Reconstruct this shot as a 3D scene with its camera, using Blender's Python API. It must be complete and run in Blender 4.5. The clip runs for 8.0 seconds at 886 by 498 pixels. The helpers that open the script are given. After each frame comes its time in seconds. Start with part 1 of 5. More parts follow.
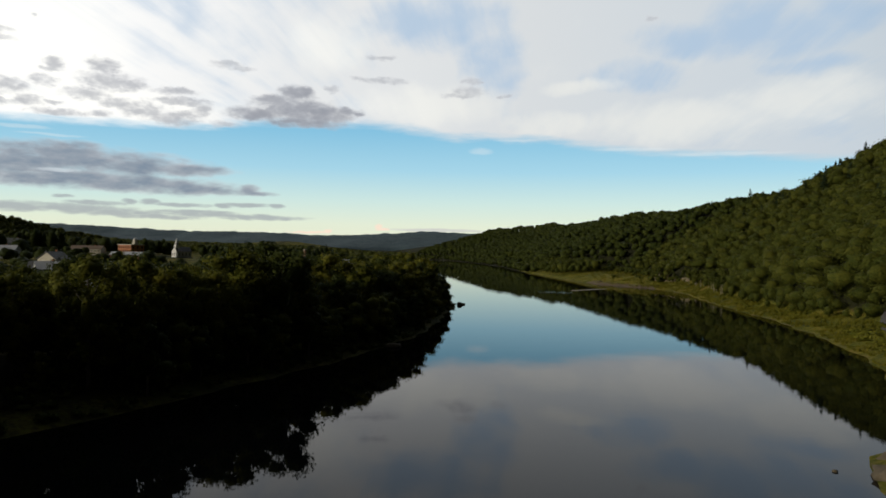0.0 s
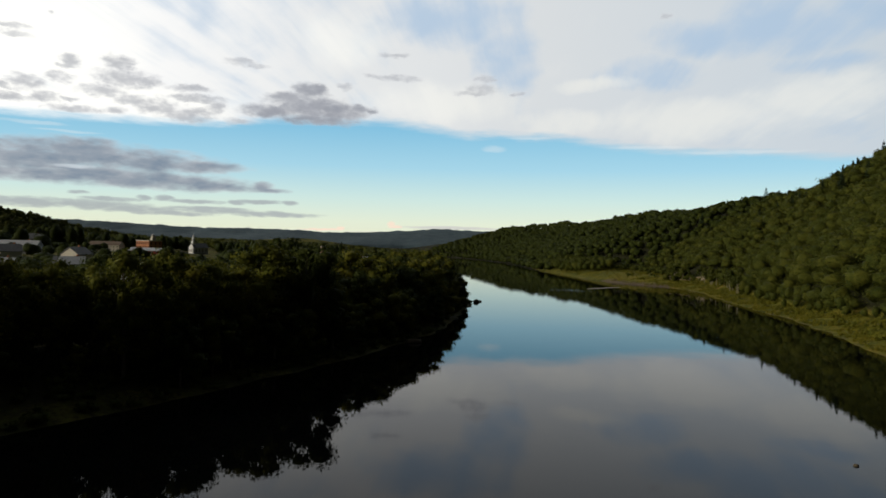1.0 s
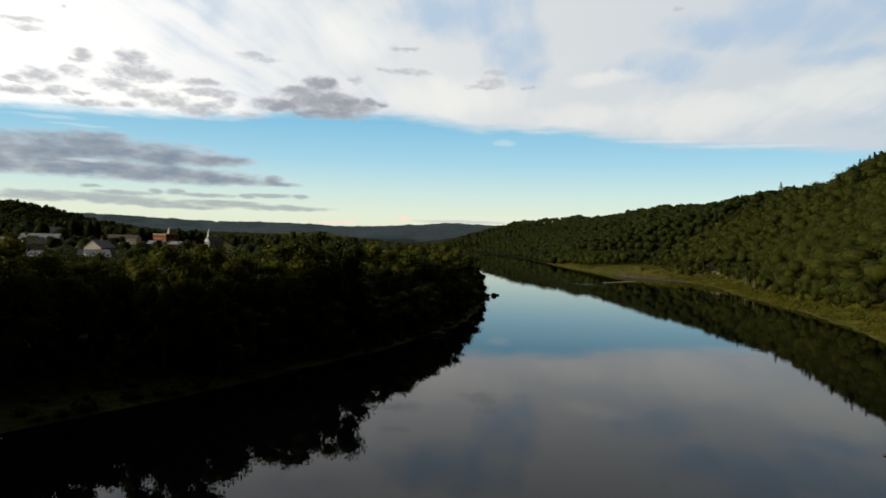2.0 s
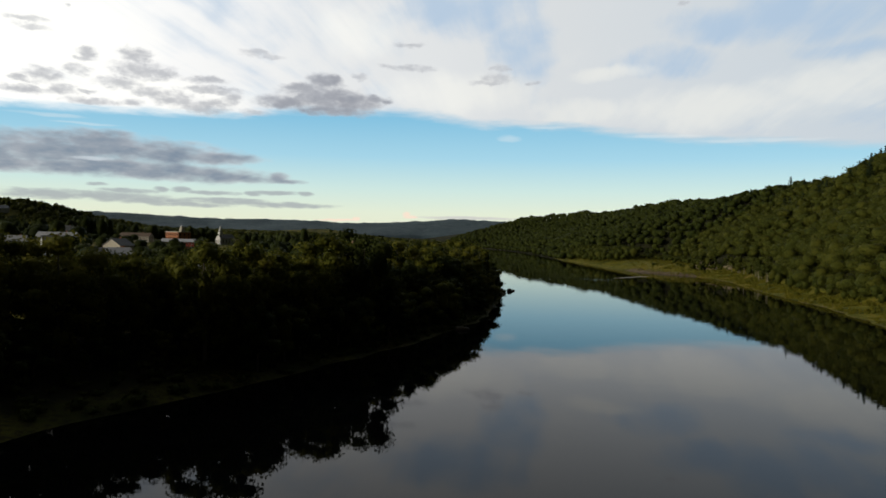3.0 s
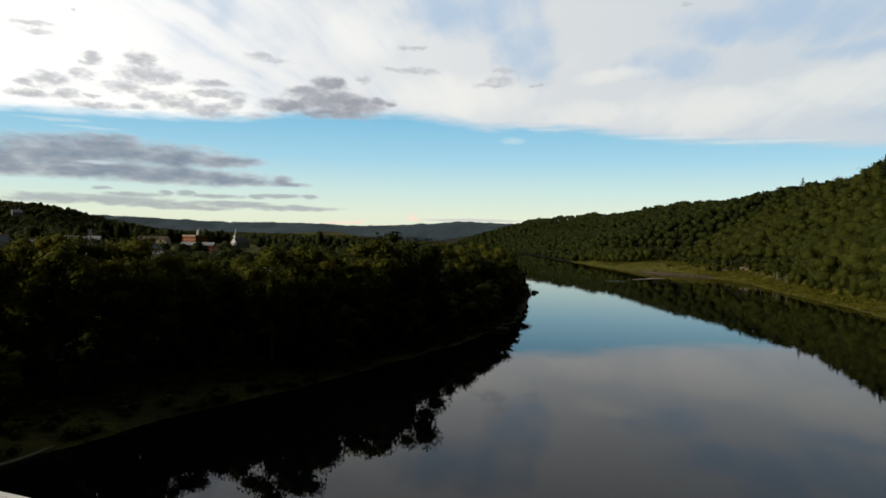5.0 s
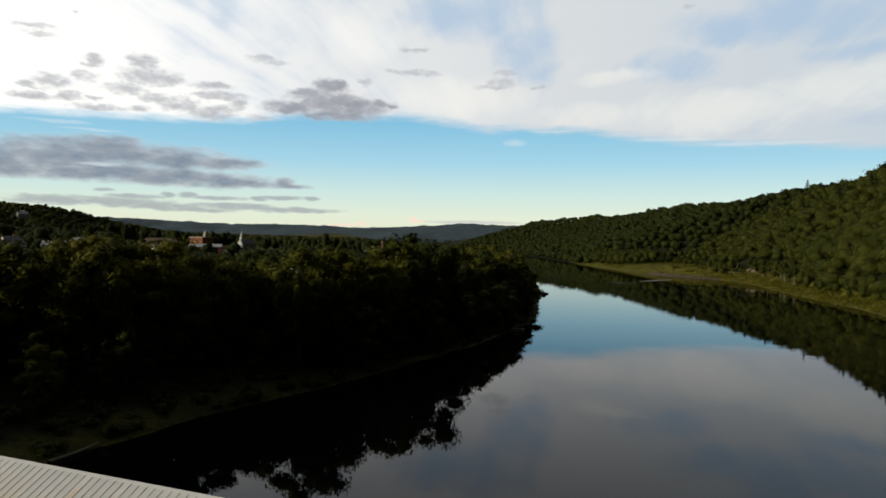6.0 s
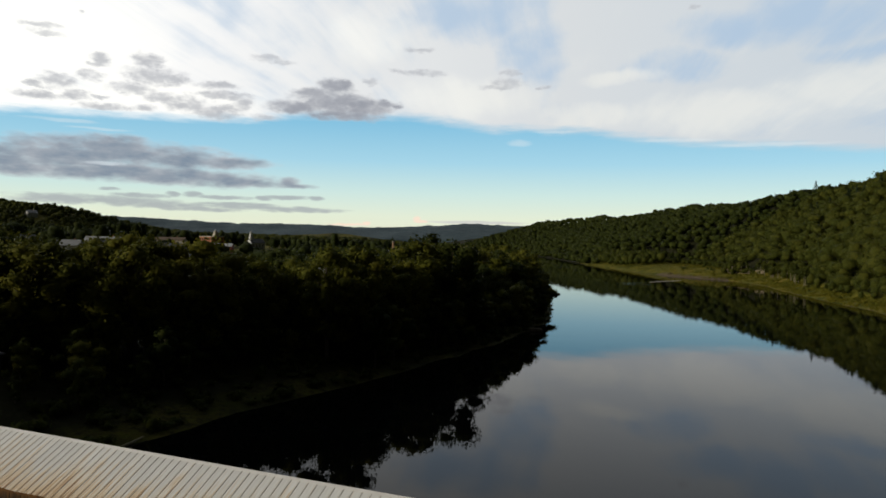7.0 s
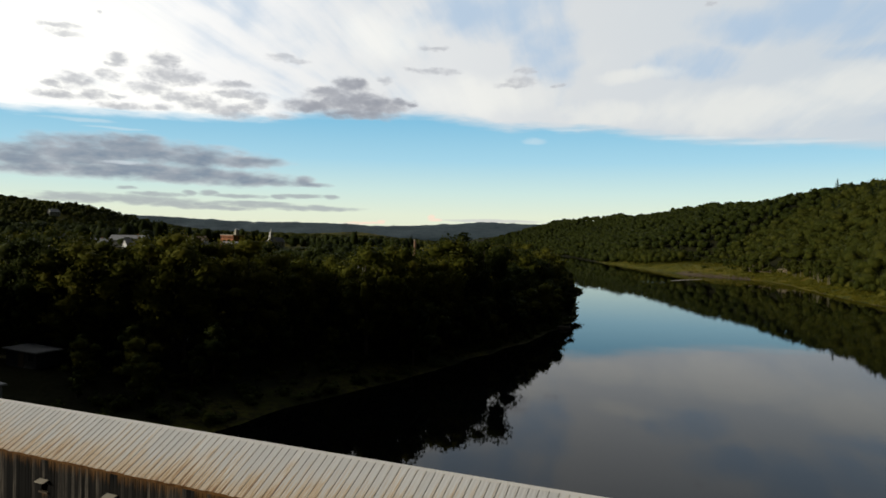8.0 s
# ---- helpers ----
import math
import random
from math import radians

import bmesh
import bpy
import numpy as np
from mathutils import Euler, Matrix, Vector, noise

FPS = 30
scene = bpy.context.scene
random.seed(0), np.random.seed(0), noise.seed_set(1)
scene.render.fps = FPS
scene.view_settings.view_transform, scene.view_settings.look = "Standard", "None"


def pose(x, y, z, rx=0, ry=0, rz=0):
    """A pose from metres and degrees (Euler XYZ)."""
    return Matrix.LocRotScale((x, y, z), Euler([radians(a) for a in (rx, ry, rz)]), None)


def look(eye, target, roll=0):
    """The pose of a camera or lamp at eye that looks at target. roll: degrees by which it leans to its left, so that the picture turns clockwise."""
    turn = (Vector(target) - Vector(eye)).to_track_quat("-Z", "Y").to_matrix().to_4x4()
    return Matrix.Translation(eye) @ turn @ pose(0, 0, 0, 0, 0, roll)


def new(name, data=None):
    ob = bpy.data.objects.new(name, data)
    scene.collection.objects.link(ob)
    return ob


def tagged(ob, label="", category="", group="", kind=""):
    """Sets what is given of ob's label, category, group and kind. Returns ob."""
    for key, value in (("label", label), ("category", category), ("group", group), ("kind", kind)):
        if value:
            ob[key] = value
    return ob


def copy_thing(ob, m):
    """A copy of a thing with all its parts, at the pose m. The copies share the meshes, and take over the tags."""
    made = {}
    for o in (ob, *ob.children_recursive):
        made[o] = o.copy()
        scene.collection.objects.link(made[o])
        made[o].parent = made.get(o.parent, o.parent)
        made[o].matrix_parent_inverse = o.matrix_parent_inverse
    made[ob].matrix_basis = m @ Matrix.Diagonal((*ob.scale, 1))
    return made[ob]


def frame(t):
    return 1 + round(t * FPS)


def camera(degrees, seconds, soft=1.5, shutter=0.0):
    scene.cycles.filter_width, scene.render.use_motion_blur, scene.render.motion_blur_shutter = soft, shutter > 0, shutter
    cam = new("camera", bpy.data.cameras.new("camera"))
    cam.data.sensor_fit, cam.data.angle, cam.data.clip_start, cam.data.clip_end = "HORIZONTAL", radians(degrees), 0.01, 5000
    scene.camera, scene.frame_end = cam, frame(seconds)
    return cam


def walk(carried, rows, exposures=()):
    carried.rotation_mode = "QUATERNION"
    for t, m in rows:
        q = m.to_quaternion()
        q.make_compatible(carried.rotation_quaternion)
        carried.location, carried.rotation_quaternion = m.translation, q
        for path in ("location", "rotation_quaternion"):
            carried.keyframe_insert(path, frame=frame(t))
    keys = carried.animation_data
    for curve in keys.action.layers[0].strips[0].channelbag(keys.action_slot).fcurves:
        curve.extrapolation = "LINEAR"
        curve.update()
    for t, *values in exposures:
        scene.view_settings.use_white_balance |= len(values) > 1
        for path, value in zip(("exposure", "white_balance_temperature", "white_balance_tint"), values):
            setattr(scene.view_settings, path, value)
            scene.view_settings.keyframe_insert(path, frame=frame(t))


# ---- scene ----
cam = camera(61.7, 8.0, soft=1.65)

PATH = [
    (0, (-0.067, -0.624, 26.914), (-0.068, 1.376, 26.916), 1.1),
    (0.5, (-1.078, -2.002, 26.832), (-1.095, -0.002, 26.83), 1.3),
    (1, (-2.368, -3.387, 26.752), (-2.402, -1.387, 26.747), 1.4),
    (1.5, (-4.039, -4.784, 26.691), (-4.087, -2.785, 26.677), 1.4),
    (2, (-6.189, -6.19, 26.646), (-6.25, -4.191, 26.624), 1.5),
    (3.5, (-14.068, -10.294, 26.481), (-14.148, -8.296, 26.447), 1.1),
    (4, (-16.7, -11.542, 26.448), (-16.783, -9.544, 26.415), 1.1),
    (4.5, (-19.203, -12.694, 26.403), (-19.288, -10.696, 26.374), 1.0),
    (6, (-25.838, -16.006, 26.172), (-25.929, -14.009, 26.151), 1.0),
    (6.5, (-27.857, -17.143, 26.135), (-27.953, -15.145, 26.117), 1.0),
    (7, (-29.876, -18.302, 26.13), (-29.979, -16.304, 26.109), 1.2),
    (7.5, (-32.041, -19.487, 26.123), (-32.153, -17.49, 26.1), 1.1),
    (8, (-34.274, -20.645, 26.133), (-34.416, -18.65, 26.107), 1.2),
]
walk(cam, [(t, look(eye, target, roll)) for t, eye, target, roll in PATH])


# ---------------------------------------------------------------- sky and sun
def link(tree, a, b):
    tree.links.new(a, b)


def put(tree, kind, **values):
    node = tree.nodes.new(kind)
    if "attribute_name" in values:
        node.attribute_name = values["attribute_name"]
    return node


def calc(tree, op, a, b=None, c=None, clamp=False):
    node = tree.nodes.new("ShaderNodeMath")
    node.operation, node.use_clamp = op, clamp
    for i, v in enumerate((a, b, c)):
        if v is None:
            continue
        if isinstance(v, (int, float)):
            node.inputs[i].default_value = v
        else:
            tree.links.new(v, node.inputs[i])
    return node.outputs[0]


def blend(tree, fac, a, b, mode="MIX"):
    node = tree.nodes.new("ShaderNodeMix")
    node.data_type, node.blend_type = "RGBA", mode
    for socket, v in ((node.inputs[0], fac), (node.inputs[6], a), (node.inputs[7], b)):
        if isinstance(v, (int, float)):
            socket.default_value = v
        elif isinstance(v, tuple):
            socket.default_value = (*v, 1)
        else:
            tree.links.new(v, socket)
    return node.outputs[2]


def ramp(tree, fac, stops, mode="LINEAR"):
    node = tree.nodes.new("ShaderNodeValToRGB")
    node.color_ramp.interpolation = mode
    while len(node.color_ramp.elements) < len(stops):
        node.color_ramp.elements.new(0.5)
    for e, (p, c) in zip(node.color_ramp.elements, stops):
        e.position = p
        e.color = (*c, 1) if isinstance(c, tuple) else (c, c, c, 1)
    tree.links.new(fac, node.inputs[0])
    return node.outputs[0]


def step(tree, x, lo, hi):
    node = tree.nodes.new("ShaderNodeMapRange")
    node.interpolation_type = "SMOOTHSTEP"
    node.inputs[1].default_value, node.inputs[2].default_value = lo, hi
    tree.links.new(x, node.inputs[0])
    return node.outputs[0]


def noise_at(tree, vector, scale, detail=4.0, rough=0.55, size=(1, 1, 1), spin=0.0, offset=(0, 0, 0), warp=0.0):
    m = tree.nodes.new("ShaderNodeMapping")
    m.inputs["Scale"].default_value = size
    m.inputs["Rotation"].default_value = (0, 0, radians(spin))
    m.inputs["Location"].default_value = offset
    tree.links.new(vector, m.inputs[0])
    n = tree.nodes.new("ShaderNodeTexNoise")
    n.inputs["Scale"].default_value, n.inputs["Detail"].default_value = scale, detail
    n.inputs["Roughness"].default_value, n.inputs["Distortion"].default_value = rough, warp
    tree.links.new(m.outputs[0], n.inputs["Vector"])
    return n.outputs[0]


SUN_AZIMUTH, SUN_HEIGHT = -112.0, 15.0      # degrees from +y towards +x, and above the horizon
sun_way = Vector((math.sin(radians(SUN_AZIMUTH)) * math.cos(radians(SUN_HEIGHT)),
                  math.cos(radians(SUN_AZIMUTH)) * math.cos(radians(SUN_HEIGHT)), math.sin(radians(SUN_HEIGHT))))
sun = new("sun", bpy.data.lights.new("sun", "SUN"))
sun.data.energy, sun.data.angle, sun.data.color = 2.3, radians(5), (1.0, 0.89, 0.70)
sun.matrix_world = look(sun_way * 200, (0, 0, 0))

# clouds: azimuth, elevation, half width, half height in degrees
# long flat grey bank low over the town
BANK = [(-27.94, 5.79, 4.16, 0.73), (-29.97, 5.29, 3.0, 0.53), (-24.36, 5.63, 4.04, 0.59), (-21.35, 5.5, 2.87, 0.4), (-26.9, 6.3, 1.76, 0.46), (-19.4, 5.41, 2.36, 0.29),
        (-31.62, 5.38, 2.26, 0.45), (-33.82, 5.01, 1.85, 0.58), (-28.6, 4.32, 4.79, 0.35), (-23.21, 4.3, 4.48, 0.44), (-20.15, 4.14, 3.31, 0.37), (-25.43, 4.64, 3.61, 0.28),
        (-16.9, 4.01, 0.97, 0.21), (-32.24, 4.22, 2.55, 0.33), (-14.86, 4.14, 0.66, 0.25), (-14.11, 3.92, 0.83, 0.13), (-28.95, 4.83, 1.36, 0.13)]
# the largest cumulus
HEAP = [(-11.55, 10.34, 2.61, 0.83), (-9.2, 9.97, 1.92, 0.59), (-14.46, 9.83, 1.73, 0.49), (-11.45, 11.51, 1.18, 0.49), (-10.47, 9.4, 2.54, 0.38), (-7.49, 10.3, 0.95, 0.29),
        (-12.95, 10.92, 1.04, 0.37), (-6.62, 10.17, 0.35, 0.17)]
# broken small cumulus
PUFFS = [(-28.0, 12.04, 0.48, 0.33), (-28.23, 11.64, 0.52, 0.15), (-30.57, 10.3, 0.82, 0.37), (-28.56, 10.81, 0.62, 0.26), (-29.39, 9.52, 0.67, 0.26), (-27.65, 8.88, 1.22, 0.19),
         (-27.84, 9.47, 0.42, 0.11), (-31.7, 9.25, 1.13, 0.22), (-24.87, 12.31, 0.8, 0.34), (-24.57, 12.01, 0.73, 0.15), (-24.3, 11.31, 1.54, 0.46), (-22.8, 11.19, 0.75, 0.23),
         (-25.91, 10.29, 1.08, 0.31), (-23.89, 9.8, 0.89, 0.27), (-22.2, 9.48, 1.21, 0.39), (-20.27, 9.05, 1.28, 0.4), (-19.41, 9.4, 0.98, 0.2), (-19.71, 10.3, 1.56, 0.2),
         (-20.11, 10.98, 1.09, 0.24), (-18.12, 9.82, 0.52, 0.32), (-18.73, 10.46, 0.71, 0.16), (-24.98, 9.03, 0.55, 0.19), (-32.03, 10.01, 0.38, 0.22)]
# single scraps of cloud
SCRAPS = [(-16.59, 13.16, 0.89, 0.2), (-15.48, 12.97, 0.74, 0.12), (-5.0, 14.34, 0.87, 0.14), (-4.74, 12.7, 1.3, 0.17), (-6.69, 12.79, 0.6, 0.12), (-8.73, 11.95, 0.39, 0.21),
          (1.93, 12.83, 0.57, 0.25), (1.69, 12.08, 0.87, 0.29), (1.09, 11.73, 1.09, 0.15), (4.3, 11.69, 0.43, 0.12), (-31.63, 13.79, 0.97, 0.14), (-31.29, 13.35, 0.71, 0.14),
          (-16.69, 8.91, 0.73, 0.2), (15.39, 16.99, 0.36, 0.15), (-29.16, 14.97, 0.2, 0.11)]
# thin streaks near the skyline
STREAKS = [(-30.25, 2.39, 2.49, 0.27), (-26.82, 2.4, 3.18, 0.24), (-23.91, 2.22, 2.96, 0.2), (-21.27, 2.0, 2.3, 0.14), (-17.34, 2.23, 3.61, 0.15), (-14.07, 2.14, 2.57, 0.17),
           (-19.54, 2.89, 1.8, 0.12), (-14.92, 3.04, 1.44, 0.13), (-16.63, 2.93, 0.45, 0.13), (-12.76, 3.03, 0.46, 0.13), (-25.03, 2.8, 1.46, 0.14), (-21.67, 3.04, 0.53, 0.16),
           (-27.18, 3.21, 0.53, 0.12), (-23.0, 3.02, 0.41, 0.16), (-18.14, 2.41, 2.39, 0.12)]
# thinner, bluer stretches of the high veil
DIM = [(3.93, 14.49, 2.08, 1.71), (14.29, 12.89, 2.43, 0.88), (18.2, 15.44, 3.11, 1.07), (21.6, 16.12, 2.23, 1.3), (25.58, 15.01, 2.79, 1.28), (28.27, 15.97, 1.99, 1.06),
       (-0.7, 16.86, 3.92, 1.4), (26.66, 13.01, 2.74, 0.51)]
# thick sunlit stretches of the high veil
BRIGHT = [(-29.47, 13.56, 4.71, 2.53), (-9.33, 15.3, 2.56, 1.6), (10.18, 12.31, 2.01, 0.33), (-1.86, 10.87, 4.79, 1.09), (18.34, 9.55, 6.2, 1.12), (8.55, 9.72, 3.81, 0.67),
          (25.68, 10.75, 4.18, 1.06), (-23.34, 9.77, 9.29, 0.98)]
# gap in the bank
GLINT = [(-27.4, 4.98, 1.12, 0.12)]
# shreds below the veil's edge
WISPS = [(2.8, 7.61, 0.78, 0.21), (5.38, 8.41, 1.21, 0.11), (20.32, 7.29, 3.78, 0.12), (14.42, 7.72, 2.43, 0.12), (-30.35, 7.74, 1.99, 0.11), (-27.97, 7.33, 1.73, 0.08)]
# sunlit tops on the skyline
PEACH = [(-5.03, 1.67, 0.3, 0.26), (-8.86, 1.22, 0.34, 0.17), (-4.68, 1.47, 0.61, 0.13), (-10.27, 1.14, 1.7, 0.11)]
# shaded bank on the skyline
LILAC = [(-0.32, 1.49, 4.35, 0.15)]

world = bpy.data.worlds.new("evening_sky")
scene.world = world
world.use_nodes = True
wt = world.node_tree
wt.nodes.clear()
coords = put(wt, "ShaderNodeTexCoord")
split = put(wt, "ShaderNodeSeparateXYZ")
link(wt, coords.outputs["Generated"], split.inputs[0])
dx, dy, dz = split.outputs
azim = calc(wt, "MULTIPLY", calc(wt, "ARCTAN2", dx, dy), 57.29578)
elev = calc(wt, "MULTIPLY", calc(wt, "ARCSINE", dz), 57.29578)
plane = put(wt, "ShaderNodeCombineXYZ")
link(wt, azim, plane.inputs[0])
link(wt, elev, plane.inputs[1])
sphere = plane.outputs[0]
# the cloud deck, seen in perspective from below
lift = calc(wt, "ADD", calc(wt, "MAXIMUM", dz, 0.0), 0.06)
deck = put(wt, "ShaderNodeCombineXYZ")
drift = radians(6)      # the way in which the high cloud is combed
across = calc(wt, "SUBTRACT", calc(wt, "MULTIPLY", dx, math.cos(drift)), calc(wt, "MULTIPLY", dy, math.sin(drift)))
along = calc(wt, "ADD", calc(wt, "MULTIPLY", dx, math.sin(drift)), calc(wt, "MULTIPLY", dy, math.cos(drift)))
link(wt, calc(wt, "DIVIDE", across, lift), deck.inputs[0])
link(wt, calc(wt, "DIVIDE", along, lift), deck.inputs[1])
deck = deck.outputs[0]

air = put(wt, "ShaderNodeTexSky")
air.sky_type, air.sun_disc = "NISHITA", False
air.sun_elevation, air.sun_rotation = radians(SUN_HEIGHT), radians(SUN_AZIMUTH)
air.altitude, air.air_density, air.dust_density, air.ozone_density = 100.0, 1.0, 1.2, 2.0
clear = ramp(wt, calc(wt, "DIVIDE", elev, 30.0, clamp=True), [
    (0.0, (0.90, 0.90, 0.68)), (0.06, (0.84, 0.92, 0.74)), (0.12, (0.66, 0.86, 0.82)), (0.20, (0.40, 0.71, 0.87)),
    (0.30, (0.24, 0.57, 0.80)), (0.5, (0.24, 0.42, 0.68)), (1.0, (0.18, 0.30, 0.55))])
scaled = blend(wt, 1.0, air.outputs[0], (0.10, 0.10, 0.10), "MULTIPLY")
clear = blend(wt, 0.12, clear, scaled)

def cloud_field(shapes, fine, amount, warp, grow=1.0, size=(0.75, 1.25, 1), merge=0.25):
    """How deep a place of the sky lies inside one of the ragged, flattened puffs (0: at the rim)."""
    rough_a = noise_at(wt, sphere, 0.8 * fine, 4, 0.55, size)
    rough_b = noise_at(wt, sphere, 0.8 * fine, 4, 0.55, size, 0, (7, 3, 0))
    sx = calc(wt, "ADD", azim, calc(wt, "MULTIPLY", calc(wt, "SUBTRACT", rough_b, 0.5), 2.4 * warp))
    sy = calc(wt, "ADD", elev, calc(wt, "MULTIPLY", calc(wt, "SUBTRACT", rough_a, 0.5), 1.1 * warp))
    total = None
    for az, el, w, h in shapes:
        w, h = w * grow, h * grow
        a = calc(wt, "MULTIPLY", calc(wt, "SUBTRACT", sx, az), 1 / w)
        b = calc(wt, "MULTIPLY", calc(wt, "SUBTRACT", sy, el), 1 / h)
        q = calc(wt, "ADD", calc(wt, "MULTIPLY", a, a), calc(wt, "MULTIPLY", b, b))
        q = calc(wt, "MAXIMUM", calc(wt, "SUBTRACT", 1.0, q), -2.0)
        total = q if total is None else calc(wt, "SMOOTH_MAX", total, q, merge)
    detail = noise_at(wt, sphere, 1.3 * fine, 4, 0.5, size, 0, (2, 9, 0), 0.2)
    return calc(wt, "ADD", total, calc(wt, "MULTIPLY", calc(wt, "SUBTRACT", detail, 0.5), amount))


def cloud_mask(shapes, fine, amount, lo, hi, warp, grow=1.0, size=(0.75, 1.25, 1)):
    return step(wt, cloud_field(shapes, fine, amount, warp, grow, size), lo, hi)


# high veil of cloud with a lower edge that slopes down to the right
edge = ramp(wt, calc(wt, "DIVIDE", calc(wt, "ADD", azim, 60.0), 120.0, clamp=True), [
    (0.0, 0.40), (0.233, 0.406), (0.322, 0.420), (0.354, 0.430), (0.378, 0.452), (0.423, 0.467), (0.452, 0.470), (0.481, 0.444),
    (0.507, 0.424), (0.532, 0.424), (0.568, 0.413), (0.603, 0.387), (0.637, 0.366), (0.669, 0.354), (0.729, 0.331), (1.0, 0.30)])
edge = calc(wt, "MULTIPLY", edge, 20.0)
ragged = noise_at(wt, sphere, 0.35, 5, 0.6, (0.35, 1.6, 1), 0)
wisps = noise_at(wt, sphere, 1.1, 4, 0.6, (0.3, 1.8, 1), 4)
over = calc(wt, "SUBTRACT", elev, edge)
over = calc(wt, "ADD", over, calc(wt, "MULTIPLY", calc(wt, "SUBTRACT", ragged, 0.5), 1.1))
over = calc(wt, "ADD", over, calc(wt, "MULTIPLY", calc(wt, "SUBTRACT", wisps, 0.5), 0.8))
veil = step(wt, over, -0.35, 0.65)
broad = noise_at(wt, deck, 0.55, 5, 0.55, (1, 0.55, 1), 0, (3, 1, 0), 0.6)
fibre = noise_at(wt, deck, 1.7, 6, 0.62, (1.7, 0.2, 1), 0, (0, 5, 0), 0.5)
combed = noise_at(wt, deck, 5.0, 5, 0.6, (1.5, 0.16, 1), 0, (4, 2, 0), 0.3)
veil_colour = ramp(wt, calc(wt, "DIVIDE", calc(wt, "ADD", azim, 60.0), 120.0, clamp=True), [
    (0.20, (1.06, 1.06, 1.03)), (0.30, (0.98, 0.98, 0.97)), (0.42, (0.80, 0.815, 0.82)), (0.55, (0.69, 0.72, 0.74)), (0.74, (0.58, 0.65, 0.71))])
body = calc(wt, "ADD", calc(wt, "MULTIPLY", broad, 0.5), calc(wt, "ADD", calc(wt, "MULTIPLY", fibre, 0.32), calc(wt, "MULTIPLY", combed, 0.18)))
thin = cloud_field(DIM, 0.3, 2.4, 1.6, 1.15, (0.8, 1.1, 1), 0.6)
thin = calc(wt, "ADD", thin, calc(wt, "MULTIPLY", calc(wt, "SUBTRACT", 0.5, body), 12.5))
veil_colour = blend(wt, calc(wt, "MULTIPLY", step(wt, thin, -1.5, 1.3), 0.78), veil_colour, (0.40, 0.55, 0.73))
thick = cloud_field(BRIGHT, 0.3, 2.4, 1.6, 1.15, (0.8, 1.1, 1), 0.6)
thick = calc(wt, "ADD", thick, calc(wt, "MULTIPLY", calc(wt, "SUBTRACT", body, 0.5), 9.0))
cream = blend(wt, step(wt, azim, -22.0, 8.0), (1.12, 1.11, 1.04), (0.86, 0.86, 0.81))
veil_colour = blend(wt, calc(wt, "MULTIPLY", step(wt, thick, -1.4, 1.6), 0.64), veil_colour, cream)
sky = blend(wt, veil, clear, veil_colour)
sky = blend(wt, calc(wt, "MULTIPLY", cloud_mask(WISPS, 1.2, 1.6, -0.6, 1.1, 0.3, 1.2, (0.4, 1.6, 1)), 0.32), sky, (0.80, 0.85, 0.86))

grain = noise_at(wt, sphere, 0.7, 5, 0.55, (0.6, 1.3, 1), 0, (4, 4, 0))
streaks = cloud_field(STREAKS, 1.7, 2.2, 0.3, 1.35, (0.4, 1.4, 1))
sky = blend(wt, calc(wt, "MULTIPLY", step(wt, streaks, -0.6, 1.0), 0.8), sky, (0.37, 0.40, 0.43))
for shapes, cover in ((PUFFS, 0.74), (SCRAPS, 0.58)):
    puffs = cloud_field(shapes, 1.7, 2.6, 0.6, 1.4, (0.65, 1.2, 1), 0.5)
    tone = calc(wt, "ADD", calc(wt, "MULTIPLY", puffs, 0.22), grain)
    grey = ramp(wt, tone, [(0.35, (0.68, 0.69, 0.72)), (0.62, (0.46, 0.475, 0.51)), (0.95, (0.34, 0.355, 0.40))])
    sky = blend(wt, calc(wt, "MULTIPLY", step(wt, puffs, -0.75, 1.2), cover), sky, grey)
heap = cloud_field(HEAP, 1.2, 2.0, 0.6, 1.2, (0.65, 1.2, 1), 0.4)
tone = calc(wt, "ADD", calc(wt, "MULTIPLY", heap, 0.22), grain)
grey = ramp(wt, tone, [(0.34, (0.58, 0.59, 0.62)), (0.56, (0.405, 0.42, 0.46)), (0.78, (0.32, 0.335, 0.38)), (1.0, (0.26, 0.28, 0.33))])
sky = blend(wt, calc(wt, "MULTIPLY", step(wt, heap, -0.6, 0.95), 0.93), sky, grey)
bank = cloud_field(BANK, 1.0, 1.8, 0.5, 1.55, (0.45, 1.3, 1), 0.6)
tone = calc(wt, "ADD", calc(wt, "MULTIPLY", bank, 0.30), calc(wt, "MULTIPLY", grain, 0.8))
grey = ramp(wt, tone, [(0.28, (0.60, 0.61, 0.63)), (0.46, (0.43, 0.45, 0.49)), (0.66, (0.31, 0.345, 0.40)), (0.90, (0.19, 0.245, 0.325))])
sky = blend(wt, calc(wt, "MULTIPLY", step(wt, bank, -0.6, 1.0), 0.95), sky, grey)
sky = blend(wt, calc(wt, "MULTIPLY", cloud_mask(GLINT, 1.4, 1.4, -0.5, 0.9, 0.3, 1.2, (0.5, 1.4, 1)), 0.5), sky, (0.72, 0.78, 0.83))
# shaded bank on the skyline with a few sunlit peach tops
sky = blend(wt, calc(wt, "MULTIPLY", cloud_mask(LILAC, 1.5, 0.8, -0.2, 0.9, 0.2, 1.0, (0.4, 1.5, 1)), 0.62), sky, (0.56, 0.54, 0.57))
sky = blend(wt, calc(wt, "MULTIPLY", cloud_mask(PEACH, 2.0, 1.4, -0.4, 1.0, 0.25), 0.72), sky, (1.0, 0.76, 0.62))

